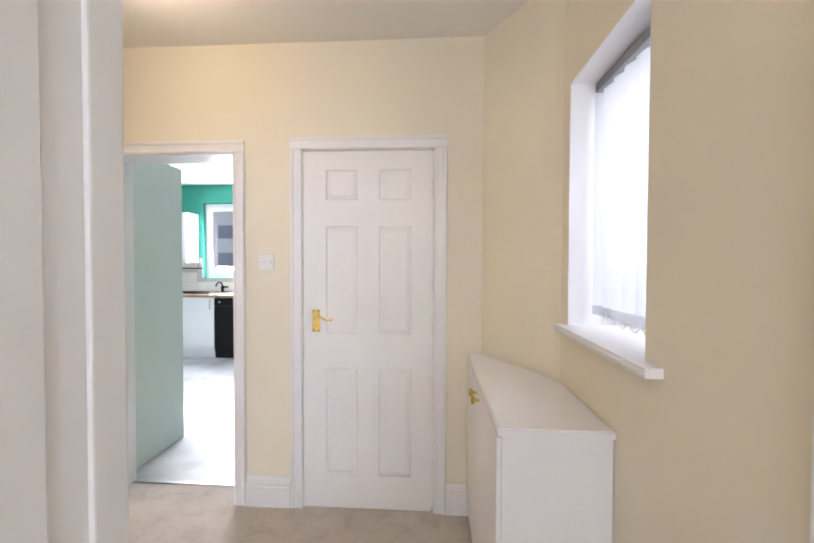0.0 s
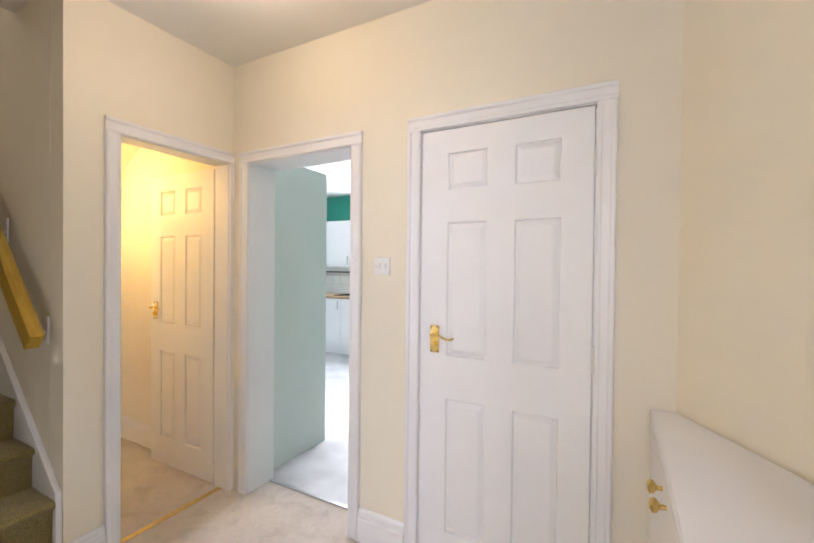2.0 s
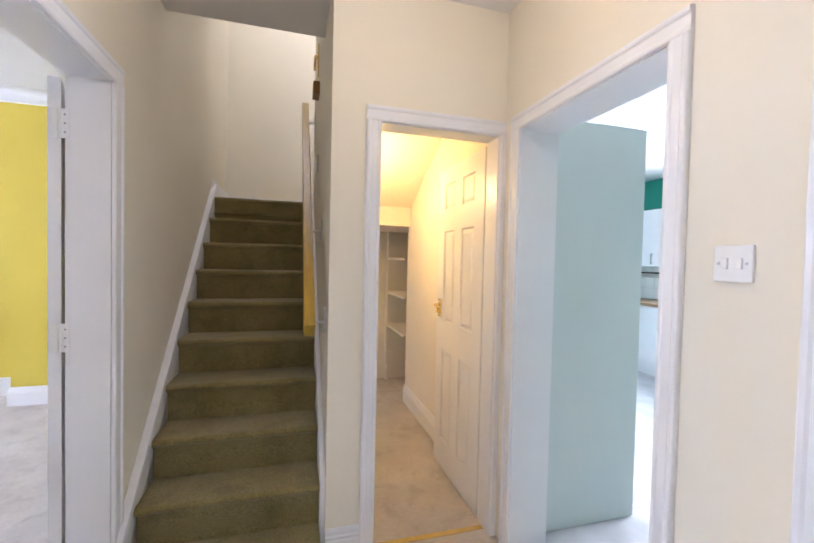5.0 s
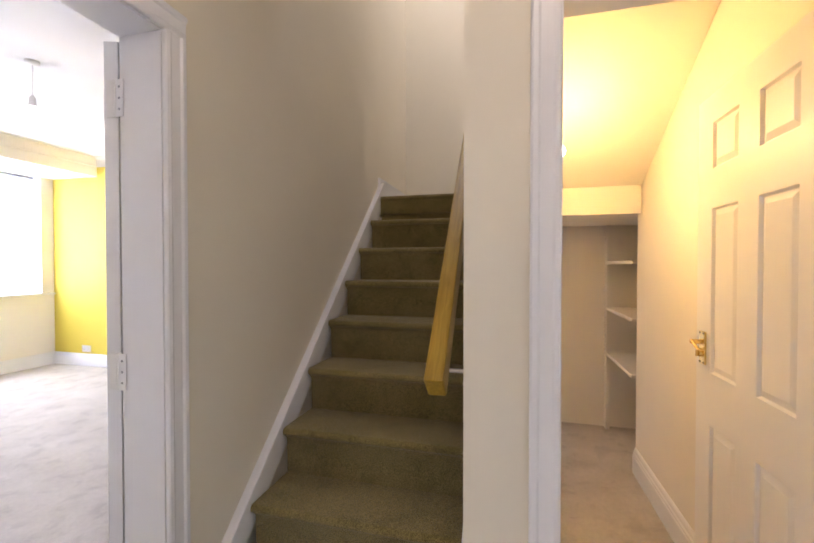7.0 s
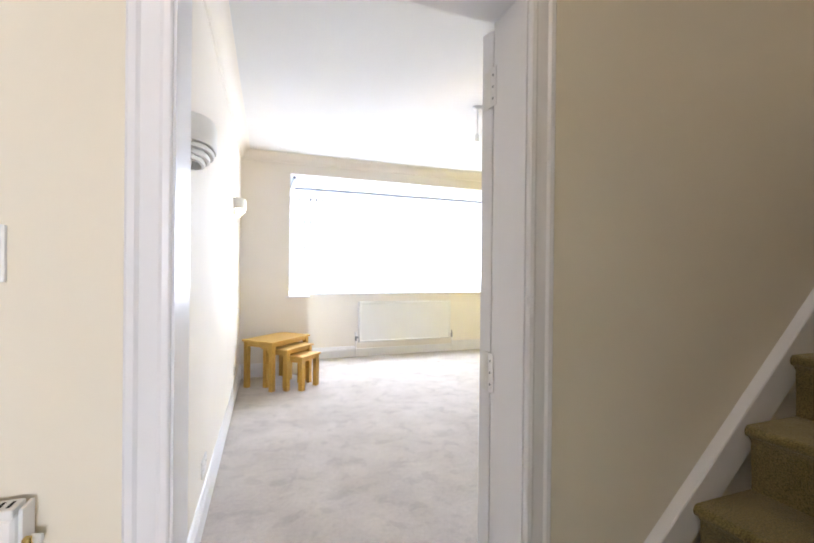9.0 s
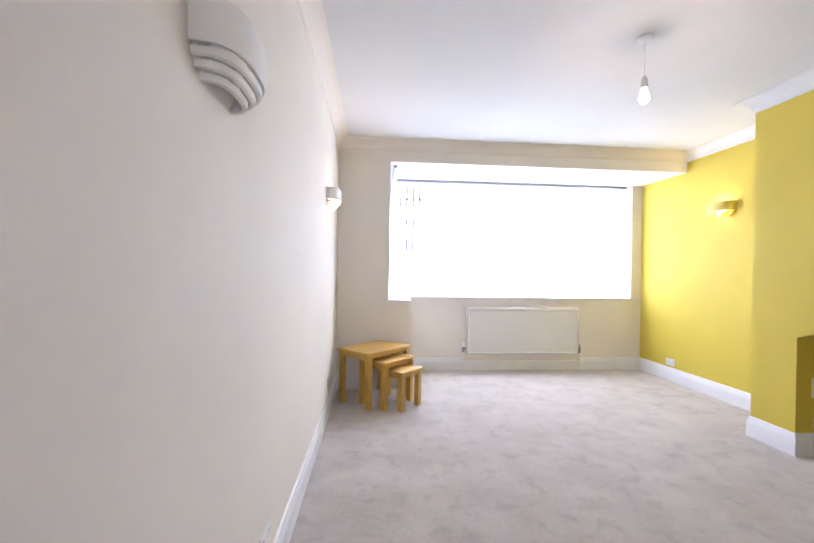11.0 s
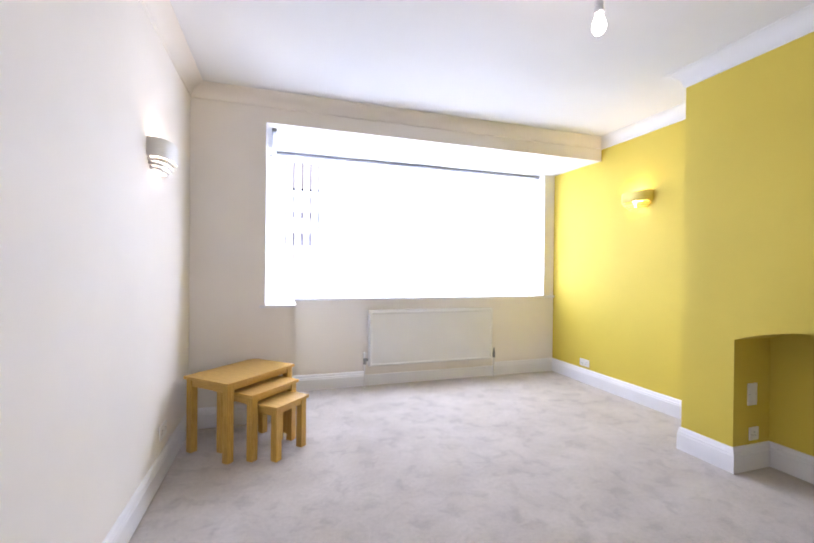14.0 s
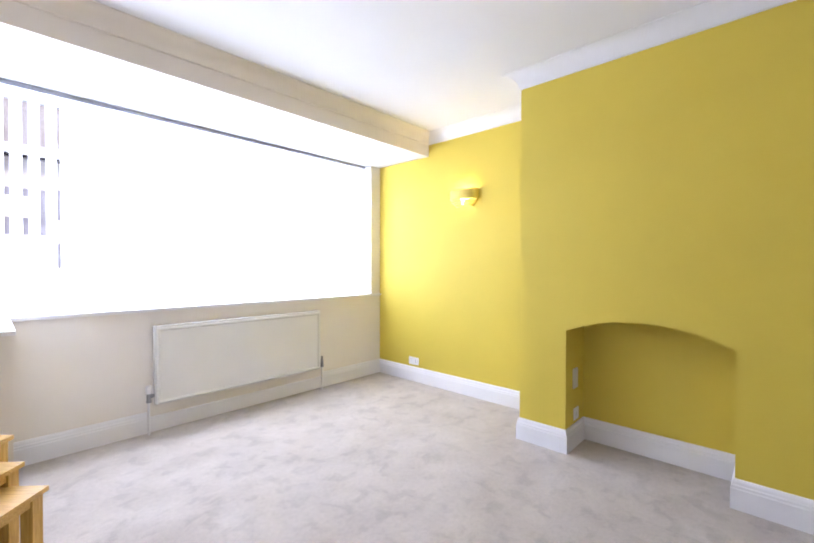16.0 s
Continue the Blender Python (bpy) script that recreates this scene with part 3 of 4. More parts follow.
# coving: hollow quarter profile
size = 0.105
COVE = [(0, LC), (0, LC - size)] + [(0.012 + (size - 0.012) * (1 - math.cos(t)), LC - size + 0.006 + (size - 0.012) * math.sin(t)) for t in [math.pi / 2 * i / 8 for i in range(9)]] + [(size, LC)]
moulding("trim_coving", [(LE, SB), (LE, FY), (LW, FY), (LW, BA), (BREAST, BA), (BREAST, BB), (LW, BB), (LW, SB)], COVE,
         [CREAM_L, CREAM_L, CEIL, CEIL, CEIL, CEIL, CEIL, CREAM_L], "hollow plaster coving along the ceiling", "coving", True, True)

# threshold strips
for name, box, mat, label in [("threshold_strip", (CX - 0.075, CX - 0.045, 1.512, 2.093, 0.0, 0.005), BRASS, "brass carpet strip in the cupboard doorway"),
                              ("threshold_strip", (-1.858, -1.119, 2.295, 2.325, -0.003, 0.006), STEEL, "metal carpet strip in the kitchen doorway")]:
    bm = bmesh.new()
    add_box(bm, *box, 0.002)
    tagged(finish(name, bm, mat), label, "threshold strip", kind="structure")

# ---- stairs ----
RISE, GOING, X1 = 0.1823, 0.199, -1.80
stairs = thing("staircase", (X1, 0.92, 0), "steep straight stairs with worn brown-grey carpet and white strings", "staircase", kind="structure")
for k in range(1, 11):
    bm = bmesh.new()
    xn, z = -GOING * (k - 1), RISE * k
    back = xn - GOING - 0.03 if k < 10 else xn - 0.02
    r = 0.016
    nose = [(xn - r + r * math.sin(t), z - r + r * math.cos(t)) for t in [math.pi * i / 8 for i in range(9)]]
    outline = [(back, z)] + nose + [(xn - 0.028, z - 0.048), (xn - 0.033, z - RISE - 0.012), (back, z - RISE - 0.012)]
    if k == 1:
        outline[-2:] = [(xn - 0.033, 0), (back, 0)]
    add_prism(bm, outline, "y", -0.368, 0.344)
    sub("step", bm, STAIR_CARPET, stairs, smooth=True)
for y0, y1 in ((-0.404, -0.369), (0.345, 0.369)):
    bm = bmesh.new()
    s = RISE / GOING
    x9 = -GOING * 9 - 0.09
    zt = lambda x: RISE + 0.026 - s * x
    lim = -0.205 if y0 > 0 else 0.10
    add_prism(bm, [(lim, 0), (lim, zt(lim)), (x9, zt(x9)), (x9, 1.82), (-GOING * 9, 1.70)], "y", y0, y1)
    bmesh.ops.bevel(bm, geom=[e for e in bm.edges if abs(e.verts[0].co.y - e.verts[1].co.y) < 1e-6], offset=0.003, segments=1, affect="EDGES")
    sub("string", bm, GLOSS, stairs, "white gloss string board")
# skirting on the landing
bm = bmesh.new()
add_box(bm, -4.40, -3.645, SW + 0.001, SW + 0.018, 1.823, 1.96)
tagged(finish("baseboard", bm, GLOSS), "white baseboard on the stair landing", "baseboard", kind="structure")
bm = bmesh.new()
add_box(bm, -4.40, -4.383, SW + 0.019, 1.9, 1.823, 1.94)
tagged(finish("baseboard", bm, GLOSS), "white baseboard on the stair landing", "baseboard", kind="structure")

# hand rail on brackets
lo, hi = Vector((-2.047, 1.209, 1.042)), Vector((-3.517, 1.216, 2.553))
rail = thing("handrail", lo, "golden varnished pine handrail on white brackets", "handrail")
d = (hi - lo)
m = Matrix.Translation(d / 2) @ Matrix.Rotation(math.atan2(d.z, -d.x), 4, "Y")
bm = bmesh.new()
add_box(bm, -d.length / 2, d.length / 2, -0.025, 0.025, -0.042, 0.042, 0.006)
sub("rail", bm, PINE, rail).matrix_local = m
for f in (0.06, 0.36, 0.68, 0.95):
    c = d * f
    bm = bmesh.new()
    add_tube(bm, c + Vector((0, 0.0, -0.035)), c + Vector((0.0, 0.02, -0.065)), 0.006, 10)
    add_tube(bm, c + Vector((0, 0.02, -0.065)), Vector((c.x, 0.076, c.z - 0.065)), 0.006, 10)
    add_box(bm, c.x - 0.016, c.x + 0.016, 0.071, 0.0805, c.z - 0.115, c.z + 0.005, 0.003)
    sub("bracket", bm, PLASTIC, rail, "white metal bracket", True)
upper = thing("handrail", (-2.93, 1.268, 2.47), "sawn end of a stained wooden upper handrail", "handrail")
bm = bmesh.new()
add_box(bm, -0.09, 0.035, -0.022, 0.021, -0.04, 0.04, 0.006)
sub("rail", bm, wood("stained_rail", (0.20, 0.10, 0.03), (0.30, 0.16, 0.05), 0.4), upper)
latch = thing("door_latch", (-3.06, 1.288, 2.72), "brass lever latch on the white stairwell wall", "latch")
bm = bmesh.new()
add_box(bm, -0.014, 0.014, -0.008, 0.0, -0.11, 0.11, 0.002)
sub("plate", bm, BRASS, latch)
bm = bmesh.new()
add_box(bm, -0.085, 0.006, -0.032, -0.014, 0.005, 0.03, 0.004)
add_box(bm, -0.085, -0.065, -0.032, -0.014, -0.04, 0.03, 0.004)
add_tube(bm, (0, -0.03, 0.018), (0, -0.006, 0.018), 0.009)
sub("lever", bm, BRASS, latch, smooth=True)


# ---- hall things ----
def plate(name, place, w, h, label, category, holes=(), rocker=True):
    """A wall plate: local x across, y out of the wall (negative), z up."""
    holder = thing(name, place, label, category)
    bm = bmesh.new()
    add_box(bm, -w / 2, w / 2, -0.009, 0.0, -h / 2, h / 2, 0.003)
    sub("face_plate", bm, PLASTIC, holder)
    for x in (-w / 2 + 0.012, w / 2 - 0.012):
        bm = bmesh.new()
        add_tube(bm, (x, -0.0105, 0), (x, -0.008, 0), 0.0035, 10)
        sub("screw", bm, STEEL, holder)
    for x in holes:
        if rocker:
            bm = bmesh.new()
            add_box(bm, x - 0.007, x + 0.007, -0.014, -0.008, -0.013, 0.013, 0.002)
            sub("rocker", bm, PLASTIC, holder)
        else:
            for dx, dz, sx, sz in ((0, 0.012, 0.004, 0.009), (-0.011, -0.008, 0.006, 0.004), (0.011, -0.008, 0.006, 0.004)):
                bm = bmesh.new()
                add_box(bm, x + dx - sx / 2, x + dx + sx / 2, -0.0098, -0.008, dz - sz / 2, dz + sz / 2)
                sub("socket_slot", bm, DARK, holder)
    return holder


plate("light_switch", Matrix.Translation((-0.925, NW, 1.374)), 0.086, 0.086, "white double light switch on the cream wall", "light switch", (-0.016, 0.016))
plate("light_switch", Matrix.Translation((-0.935, SW, 1.35)) @ Matrix.Rotation(math.pi, 4, "Z"), 0.086, 0.086, "white light switch beside the living room doorway", "light switch", (0,))

# boxed-in meter cabinet
cab = thing("meter_cabinet", (0.36, 1.6, 0), "white boxed-in cupboard with a pale worktop and brass knobs", "cabinet")
bm = bmesh.new()
add_prism(bm, [(-0.155, -0.435), (-0.155, 0.528), (-0.098, 0.528), (0.110, 0.165), (0.150, 0.065), (0.168, 0.05), (0.168, -0.435)], "z", 0, 0.862)
sub("body", bm, SATIN, cab)
bm = bmesh.new()
add_prism(bm, [(-0.172, -0.452), (-0.172, 0.528), (-0.098, 0.528), (0.110, 0.165), (0.150, 0.065), (0.168, 0.05), (0.168, -0.452)], "z", 0.8625, 0.885)
bmesh.ops.bevel(bm, geom=[e for e in bm.edges if e.verts[0].co.z > 0.88 and e.verts[1].co.z > 0.88], offset=0.005, segments=2, affect="EDGES")
sub("worktop", bm, SATIN, cab, "cream-white painted top")
for y0, y1 in ((-0.4345, 0.045), (0.048, 0.527)):
    bm = bmesh.new()
    add_box(bm, -0.171, -0.156, y0, y1, 0.05, 0.852, 0.002)
    dr = sub("door", bm, SATIN, cab)
    y = y1 - 0.045 if y0 < 0 else y0 + 0.045
    bm = bmesh.new()
    lathe(bm, [(0.006, 0), (0.006, 0.012), (0.016, 0.02), (0.018, 0.028), (0.012, 0.034), (0.003, 0.036)], 18, Matrix.Translation((-0.171, y, 0.812)) @ Matrix.Rotation(radians(-90), 4, "Y"))
    ob = finish("knob", bm, BRASS, True)
    ob.parent = dr
    tagged(ob, "polished brass knob")

# hall window: deep reveal, sill, frame, vertical blind
win = thing("window_1", (0.78, 1.2925, 1.6), "white framed hall window in a deep reveal", "window", kind="structure")
bm = bmesh.new()
add_box(bm, 0.0, 0.05, -0.2875, -0.2325, -0.49, 0.475)
add_box(bm, 0.0, 0.05, 0.2325, 0.2875, -0.49, 0.475)
add_box(bm, 0.0, 0.05, -0.2325, 0.2325, -0.49, -0.435)
add_box(bm, 0.0, 0.05, -0.2325, 0.2325, 0.42, 0.475)
sub("window_frame", bm, UPVC, win)
bm = bmesh.new()
add_box(bm, 0.02, 0.026, -0.2325, 0.2325, -0.435, 0.42)
ob = sub("pane", bm, PANE, win)
ob.visible_shadow = False
for box in ((-0.2495, 0.0, -0.2875, -0.2845, -0.47, 0.475), (-0.2495, 0.0, 0.2845, 0.2875, -0.47, 0.475), (-0.2495, 0.0, -0.2845, 0.2845, 0.472, 0.475)):
    bm = bmesh.new()
    add_box(bm, *box)
    sub("reveal", bm, SATIN, win)
bm = bmesh.new()
add_prism(bm, [(0.0, -0.2845), (0.0, 0.2845), (-0.2505, 0.2845), (-0.2505, 0.312), (-0.302, 0.312), (-0.302, -0.368), (-0.2505, -0.368), (-0.2505, -0.2845)], "z", -0.4945, -0.470)
bmesh.ops.bevel(bm, geom=[e for e in bm.edges if e.verts[0].co.x < -0.30 and e.verts[1].co.x < -0.30], offset=0.009, segments=3, affect="EDGES")
sub("window_sill", bm, GLOSS, win, "rounded white gloss sill")


def vertical_blind(place, length, drop, n, label, turn, opening=()):
    """A head rail along local x with n cloth slats hanging under it."""
    holder = thing("vertical_blind", place, label, "blind")
    bm = bmesh.new()
    add_box(bm, 0, length, -0.020, 0.020, -0.032, 0.0, 0.003)
    # pale rail coloured grey to paint in the dark line under the soffit
    sub("headrail", bm, METAL_SHADE_GREY, holder, "pale head rail greyed for the shade line below the soffit")
    w, step = 0.098 if n > 10 else 0.089, length / n
    bm = bmesh.new()
    vs = []
    for i in range(6):
        u = i / 5 - 0.5
        vs.append((bm.verts.new((u * w, 0.006 * (1 - 4 * u * u), -0.045)), bm.verts.new((u * w, 0.006 * (1 - 4 * u * u), -drop))))
    for (a, b), (c, e) in zip(vs, vs[1:]):
        bm.faces.new((a, c, e, b))
    cloth = bpy.data.meshes.new("slat")
    bm.to_mesh(cloth)
    bm.free()
    cloth.materials.append(CLOTH)
    bm = bmesh.new()
    add_box(bm, -0.036, 0.036, -0.0016, 0.0096, -drop - 0.001, -drop + 0.034)
    weight = bpy.data.meshes.new("weight")
    bm.to_mesh(weight)
    bm.free()
    weight.materials.append(CLOTH)
    for i in range(n):
        s = new("slat", cloth)
        s.parent = holder
        a = turn + (opening[i] if i < len(opening) else 0) + 5.0 * math.sin(i * 2.3)
        s.matrix_local = Matrix.Translation(((i + 0.5) * step, 0, 0)) @ Matrix.Rotation(radians(a), 4, "Z")
        k = new("weight", weight)
        k.parent = s
    for side in (-0.034, 0.034) if n < 10 else ():
        bm = bmesh.new()
        for i in range(n - 1):
            pts = [Vector(((i + 0.5 + f) * step, side * 0.5, -drop + 0.010 - 0.030 * 4 * f * (1 - f))) for f in (0, 0.2, 0.4, 0.6, 0.8, 1)]
            for a, b in zip(pts, pts[1:]):
                add_tube(bm, a, b, 0.0016, 6)
        sub("bottom_chain", bm, PLASTIC, holder)
    bm = bmesh.new()
    add_tube(bm, (0, 0, -0.032), (0, 0, -0.047), 0.004, 8)
    hook = bpy.data.meshes.new("hanger")
    bm.to_mesh(hook)
    bm.free()
    hook.materials.append(PLASTIC)
    for i in range(n):
        k = new("hanger", hook)
        k.parent = holder
        k.location = ((i + 0.5) * step, 0, 0)
    return holder


vertical_blind(Matrix.Translation((0.64, 1.012, 2.062)) @ Matrix.Rotation(radians(90), 4, "Z"), 0.555, 0.885, 7, "white vertical blind in the hall window", 24)

# hall radiator
def radiator(place, w, h, label):
    """Local x along the wall, y out of the wall, z up from its lower edge."""
    r = thing("radiator", place, label, "radiator")
    bm = bmesh.new()
    # pressed sheet: a flat field inside a rounded bead along its edges
    def ring(inset, y):
        return [bm.verts.new(p) for p in ((inset, y, inset), (w - inset, y, inset), (w - inset, y, h - inset), (inset, y, h - inset))]
    loops = [ring(a, y) for a, y in ((0.002, 0.064), (0.0, 0.072), (0.002, 0.080), (0.007, 0.085), (0.016, 0.087), (0.024, 0.085), (0.030, 0.080), (0.036, 0.079))]
    for a, b in zip(loops, loops[1:]):
        for k in range(4):
            bm.faces.new((a[k], a[(k + 1) % 4], b[(k + 1) % 4], b[k]))
    bm.faces.new(loops[0][::-1])
    bm.faces.new(loops[-1])
    bmesh.ops.recalc_face_normals(bm, faces=bm.faces[:])
    sub("front_panel", bm, RADIATOR, r)
    bm = bmesh.new()
    add_box(bm, 0, w, 0.024, 0.036, 0, h, 0.004)
    sub("back_panel", bm, RADIATOR, r)
    bm = bmesh.new()
    add_box(bm, 0.004, w - 0.004, 0.026, 0.082, h - 0.004, h + 0.010, 0.003)
    sub("top_grille", bm, RADIATOR, r)
    for x in (-0.006, w + 0.001):
        bm = bmesh.new()
        add_box(bm, x, x + 0.005, 0.026, 0.078, 0.004, h + 0.008, 0.001)
        sub("side_panel", bm, RADIATOR, r)
    bm = bmesh.new()
    n = int(w / 0.012)
    for i in range(n):
        x = 0.012 + (w - 0.024) * i / n
        add_box(bm, x, x + 0.004, 0.040, 0.068, h + 0.0102, h + 0.0108)
    sub("grille_slots", bm, DARK, r)
    for x in (0.12, w - 0.12):
        bm = bmesh.new()
        add_box(bm, x - 0.02, x + 0.02, 0.0, 0.024, 0.05, h - 0.05)
        sub("wall_bracket", bm, RADIATOR, r)
    return r


def valve(r, x, z, side, pipe, trv):
    bm = bmesh.new()
    add_tube(bm, (x - side * 0.055, 0.056, z), (x, 0.056, z), 0.011)
    add_tube(bm, (x - side * 0.030, 0.056, z), (x - side * 0.012, 0.056, z), 0.016, 6)
    add_tube(bm, (x, 0.056, z - 0.045), (x, 0.056, z + 0.022), 0.015)
    add_tube(bm, (x, 0.056, z - 0.048), (x, 0.056, z - 0.028), 0.018, 6)
    v = sub("valve", bm, DULL_CHROME, r, "dull chrome radiator valve", True)
    bm = bmesh.new()
    if trv:
        lathe(bm, [(0.019, 0.0), (0.021, 0.012), (0.021, 0.052), (0.018, 0.060), (0.010, 0.063)], 20, Matrix.Translation((x, 0.056, z + 0.022)))
    else:
        lathe(bm, [(0.012, 0.0), (0.013, 0.014), (0.008, 0.020), (0.008, 0.034), (0.012, 0.038), (0.010, 0.044)], 16, Matrix.Translation((x, 0.056, z + 0.022)))
    ob = finish("valve_cap", bm, PLASTIC if trv else DULL_CHROME, True)
    ob.parent = v
    if pipe:
        bm = bmesh.new()
        add_tube(bm, (x, 0.056, z - 0.045), (x, 0.056, pipe), 0.0085)
        sub("pipe", bm, GLOSS, r, "white painted pipe", True)


r = radiator(Matrix.Translation((-1.014, SW, 0.402)) @ Matrix.Diagonal((1, 0.62, 1, 1)), 0.46, 0.575, "white panel radiator with a brass air valve on the hall wall")
valve(r, 0.10, 0.50, -1, 0, True)
bm = bmesh.new()
add_tube(bm, (-0.008, 0.072, 0.47), (-0.008, 0.072, 0.54), 0.007, 16)
sub("air_valve", bm, BRASS, r, "brass air valve at the radiator's end", True)
bm = bmesh.new()
add_tube(bm, (-0.004, 0.046, 0.525), (-0.020, 0.046, 0.525), 0.011, 16, 0.009)
sub("end_plug", bm, PLASTIC, r, "white blanking plug", True)

# unseen hall ceiling light, added for the warm glow above the kitchen doorway
lamp = thing("unseen_ceiling_light", (-1.18, 1.48, HC), "unseen white ceiling holder added for the warm hall light", "ceiling light")
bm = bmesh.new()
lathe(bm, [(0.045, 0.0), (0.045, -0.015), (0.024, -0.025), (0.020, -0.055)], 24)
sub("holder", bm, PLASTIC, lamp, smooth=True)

# ---- cupboard ----
spot = thing("cupboard_light", Matrix.Translation((-3.08, 1.412, 1.905)) @ Matrix.Rotation(radians(-90), 4, "X"), "lit warm bulb in a white holder on the cupboard wall", "light bulb")
bm = bmesh.new()
lathe(bm, [(0.04, 0.0), (0.04, 0.02), (0.022, 0.03), (0.02, 0.172)], 20)
sub("holder", bm, PLASTIC, spot, smooth=True)
bm = bmesh.new()
lathe(bm, [(0.012, 0.172), (0.020, 0.187), (0.028, 0.207), (0.024, 0.230), (0.004, 0.240)], 20)
sub("bulb", bm, SPOT_ON, spot, "lit bulb", True)
for z in (0.62, 0.99, 1.37):
    bm = bmesh.new()
    add_box(bm, -4.685, -3.925, 2.17, 2.418, z, z + 0.02, 0.002)
    tagged(finish("shelf", bm, CREAM_L), "cream painted board shelf in the cupboard recess", "shelf", "cupboard shelves")
bm = bmesh.new()
add_box(bm, -4.688, -4.62, 2.17, 2.20, 0, 1.688)
tagged(finish("trim_post", bm, CREAM_L), "cream painted post at the cupboard recess", "trim", kind="structure")

# ---- living room ----
# bay window: frame, panes, sill
win = thing("window_2", (0, -4.86, 0), "wide white framed bay window behind blinds", "window", kind="structure")
X0, X9, Z0, Z9 = -4.985, -1.60, 0.985, 2.545
bm = bmesh.new()
MULLIONS = (-4.36, -3.32, -2.27)
for x in (X0, *MULLIONS, X9 - 0.06):
    add_box(bm, x, x + 0.06, -0.16, -0.10, Z0 + 0.06, Z9 - 0.06)
add_box(bm, X0, X9, -0.16, -0.10, Z0, Z0 + 0.06)
add_box(bm, X0, X9, -0.16, -0.10, Z9 - 0.06, Z9)
for a, b in ((X0 + 0.06, MULLIONS[0]), (MULLIONS[2] + 0.06, X9 - 0.06)):
    add_box(bm, a, b, -0.16, -0.10, 2.11, 2.17)
sub("window_frame", bm, UPVC, win)
edges = [X0, *MULLIONS, X9 - 0.06]
for a, b in zip(edges, edges[1:]):
    bm = bmesh.new()
    add_box(bm, a + 0.06, b, -0.133, -0.127, Z0 + 0.06, Z9 - 0.06)
    ob = sub("pane", bm, PANE, win)
    ob.visible_shadow = False
bm = bmesh.new()
add_box(bm, -2.252, -2.228, -0.099, -0.088, 1.54, 1.62, 0.003)
add_box(bm, -2.248, -2.232, -0.087, -0.072, 1.46, 1.60, 0.004)
sub("window_handle", bm, BLACK, win, "dark window handle")
bm = bmesh.new()
add_box(bm, LW, -1.86, -0.20, 0.165, 0.957, 0.983, 0.004)
sub("window_sill", bm, GLOSS, win, "long white gloss sill")
bm = bmesh.new()
add_box(bm, -1.858, -1.602, -0.20, 0.955, 0.967, 0.990, 0.004)
add_box(bm, -1.600, -1.56, 0.932, 0.955, 0.967, 0.990, 0.004)
sub("window_sill", bm, GLOSS, win, "short white gloss sill return")
for box in ((-1.6035, -1.6005, -0.08, 0.93, 0.99, 2.534), (-4.9845, -4.9815, -0.09, 0.138, 0.985, 2.54)):
    bm = bmesh.new()
    add_box(bm, *box)
    sub("reveal", bm, SATIN, win)
bm = bmesh.new()
add_box(bm, LW + 0.002, -1.606, -0.09, 0.787, 2.540, 2.5445)
sub("soffit", bm, CEIL, win, "white bay soffit")

vertical_blind(Matrix.Translation((-1.68, -4.80, 2.536)) @ Matrix.Rotation(math.pi, 4, "Z"), 3.26, 1.50, 37, "wide white vertical blind across the bay window", 12, (20, 34, 42, 36, 36, 22))
vertical_blind(Matrix.Translation((-1.665, -4.06, 2.536)) @ Matrix.Rotation(radians(-90), 4, "Z"), 0.62, 1.50, 8, "white vertical blind at the bay's side", 14)

# front radiator
r = radiator(Matrix.Translation((-2.665, BY, 0.225)) @ Matrix.Rotation(math.pi, 4, "Z") @ Matrix.Diagonal((1, -1, 1, 1)), 1.525, 0.612, "white double panel radiator under the bay window")
valve(r, -0.045, 0.075, -1, -0.225, True)
valve(r, 1.525 + 0.04, 0.06, 1, -0.225, False)


# nest of tables
def nest_table(place, w, l, h, label):
    """Local x across the short side, y along the long one, from the front corner."""
    t = thing("side_table", place, label, "side table", "nest of tables")
    bm = bmesh.new()
    add_box(bm, 0, w, 0, l, h - 0.022, h, 0.003)
    sub("tabletop", bm, OAK, t)
    g, o = 0.051, 0.014
    for x in (o, w - o - g):
        for y in (o, l - o - g):
            bm = bmesh.new()
            add_box(bm, x, x + g, y, y + g, 0, h - 0.0225, 0.003)
            sub("leg", bm, LEG_OAK, t)
    for box in ((o + g, w - o - g, o + 0.008, o + 0.028), (o + g, w - o - g, l - o - 0.028, l - o - 0.008)):
        bm = bmesh.new()
        add_box(bm, *box, h - 0.072, h - 0.0225, 0.002)
        sub("apron", bm, OAK, t)
    for x in (o + 0.008, w - o - 0.028):
        bm = bmesh.new()
        add_box(bm, x, x + 0.02, o + g, l - o - g, h - 0.060, h - 0.0225, 0.002)
        sub("apron", bm, OAK, t)
    return t


LEG_OAK = wood("light_oak_legs", (0.50, 0.275, 0.045), (0.62, 0.375, 0.085), 0.42, (14, 14, 1))
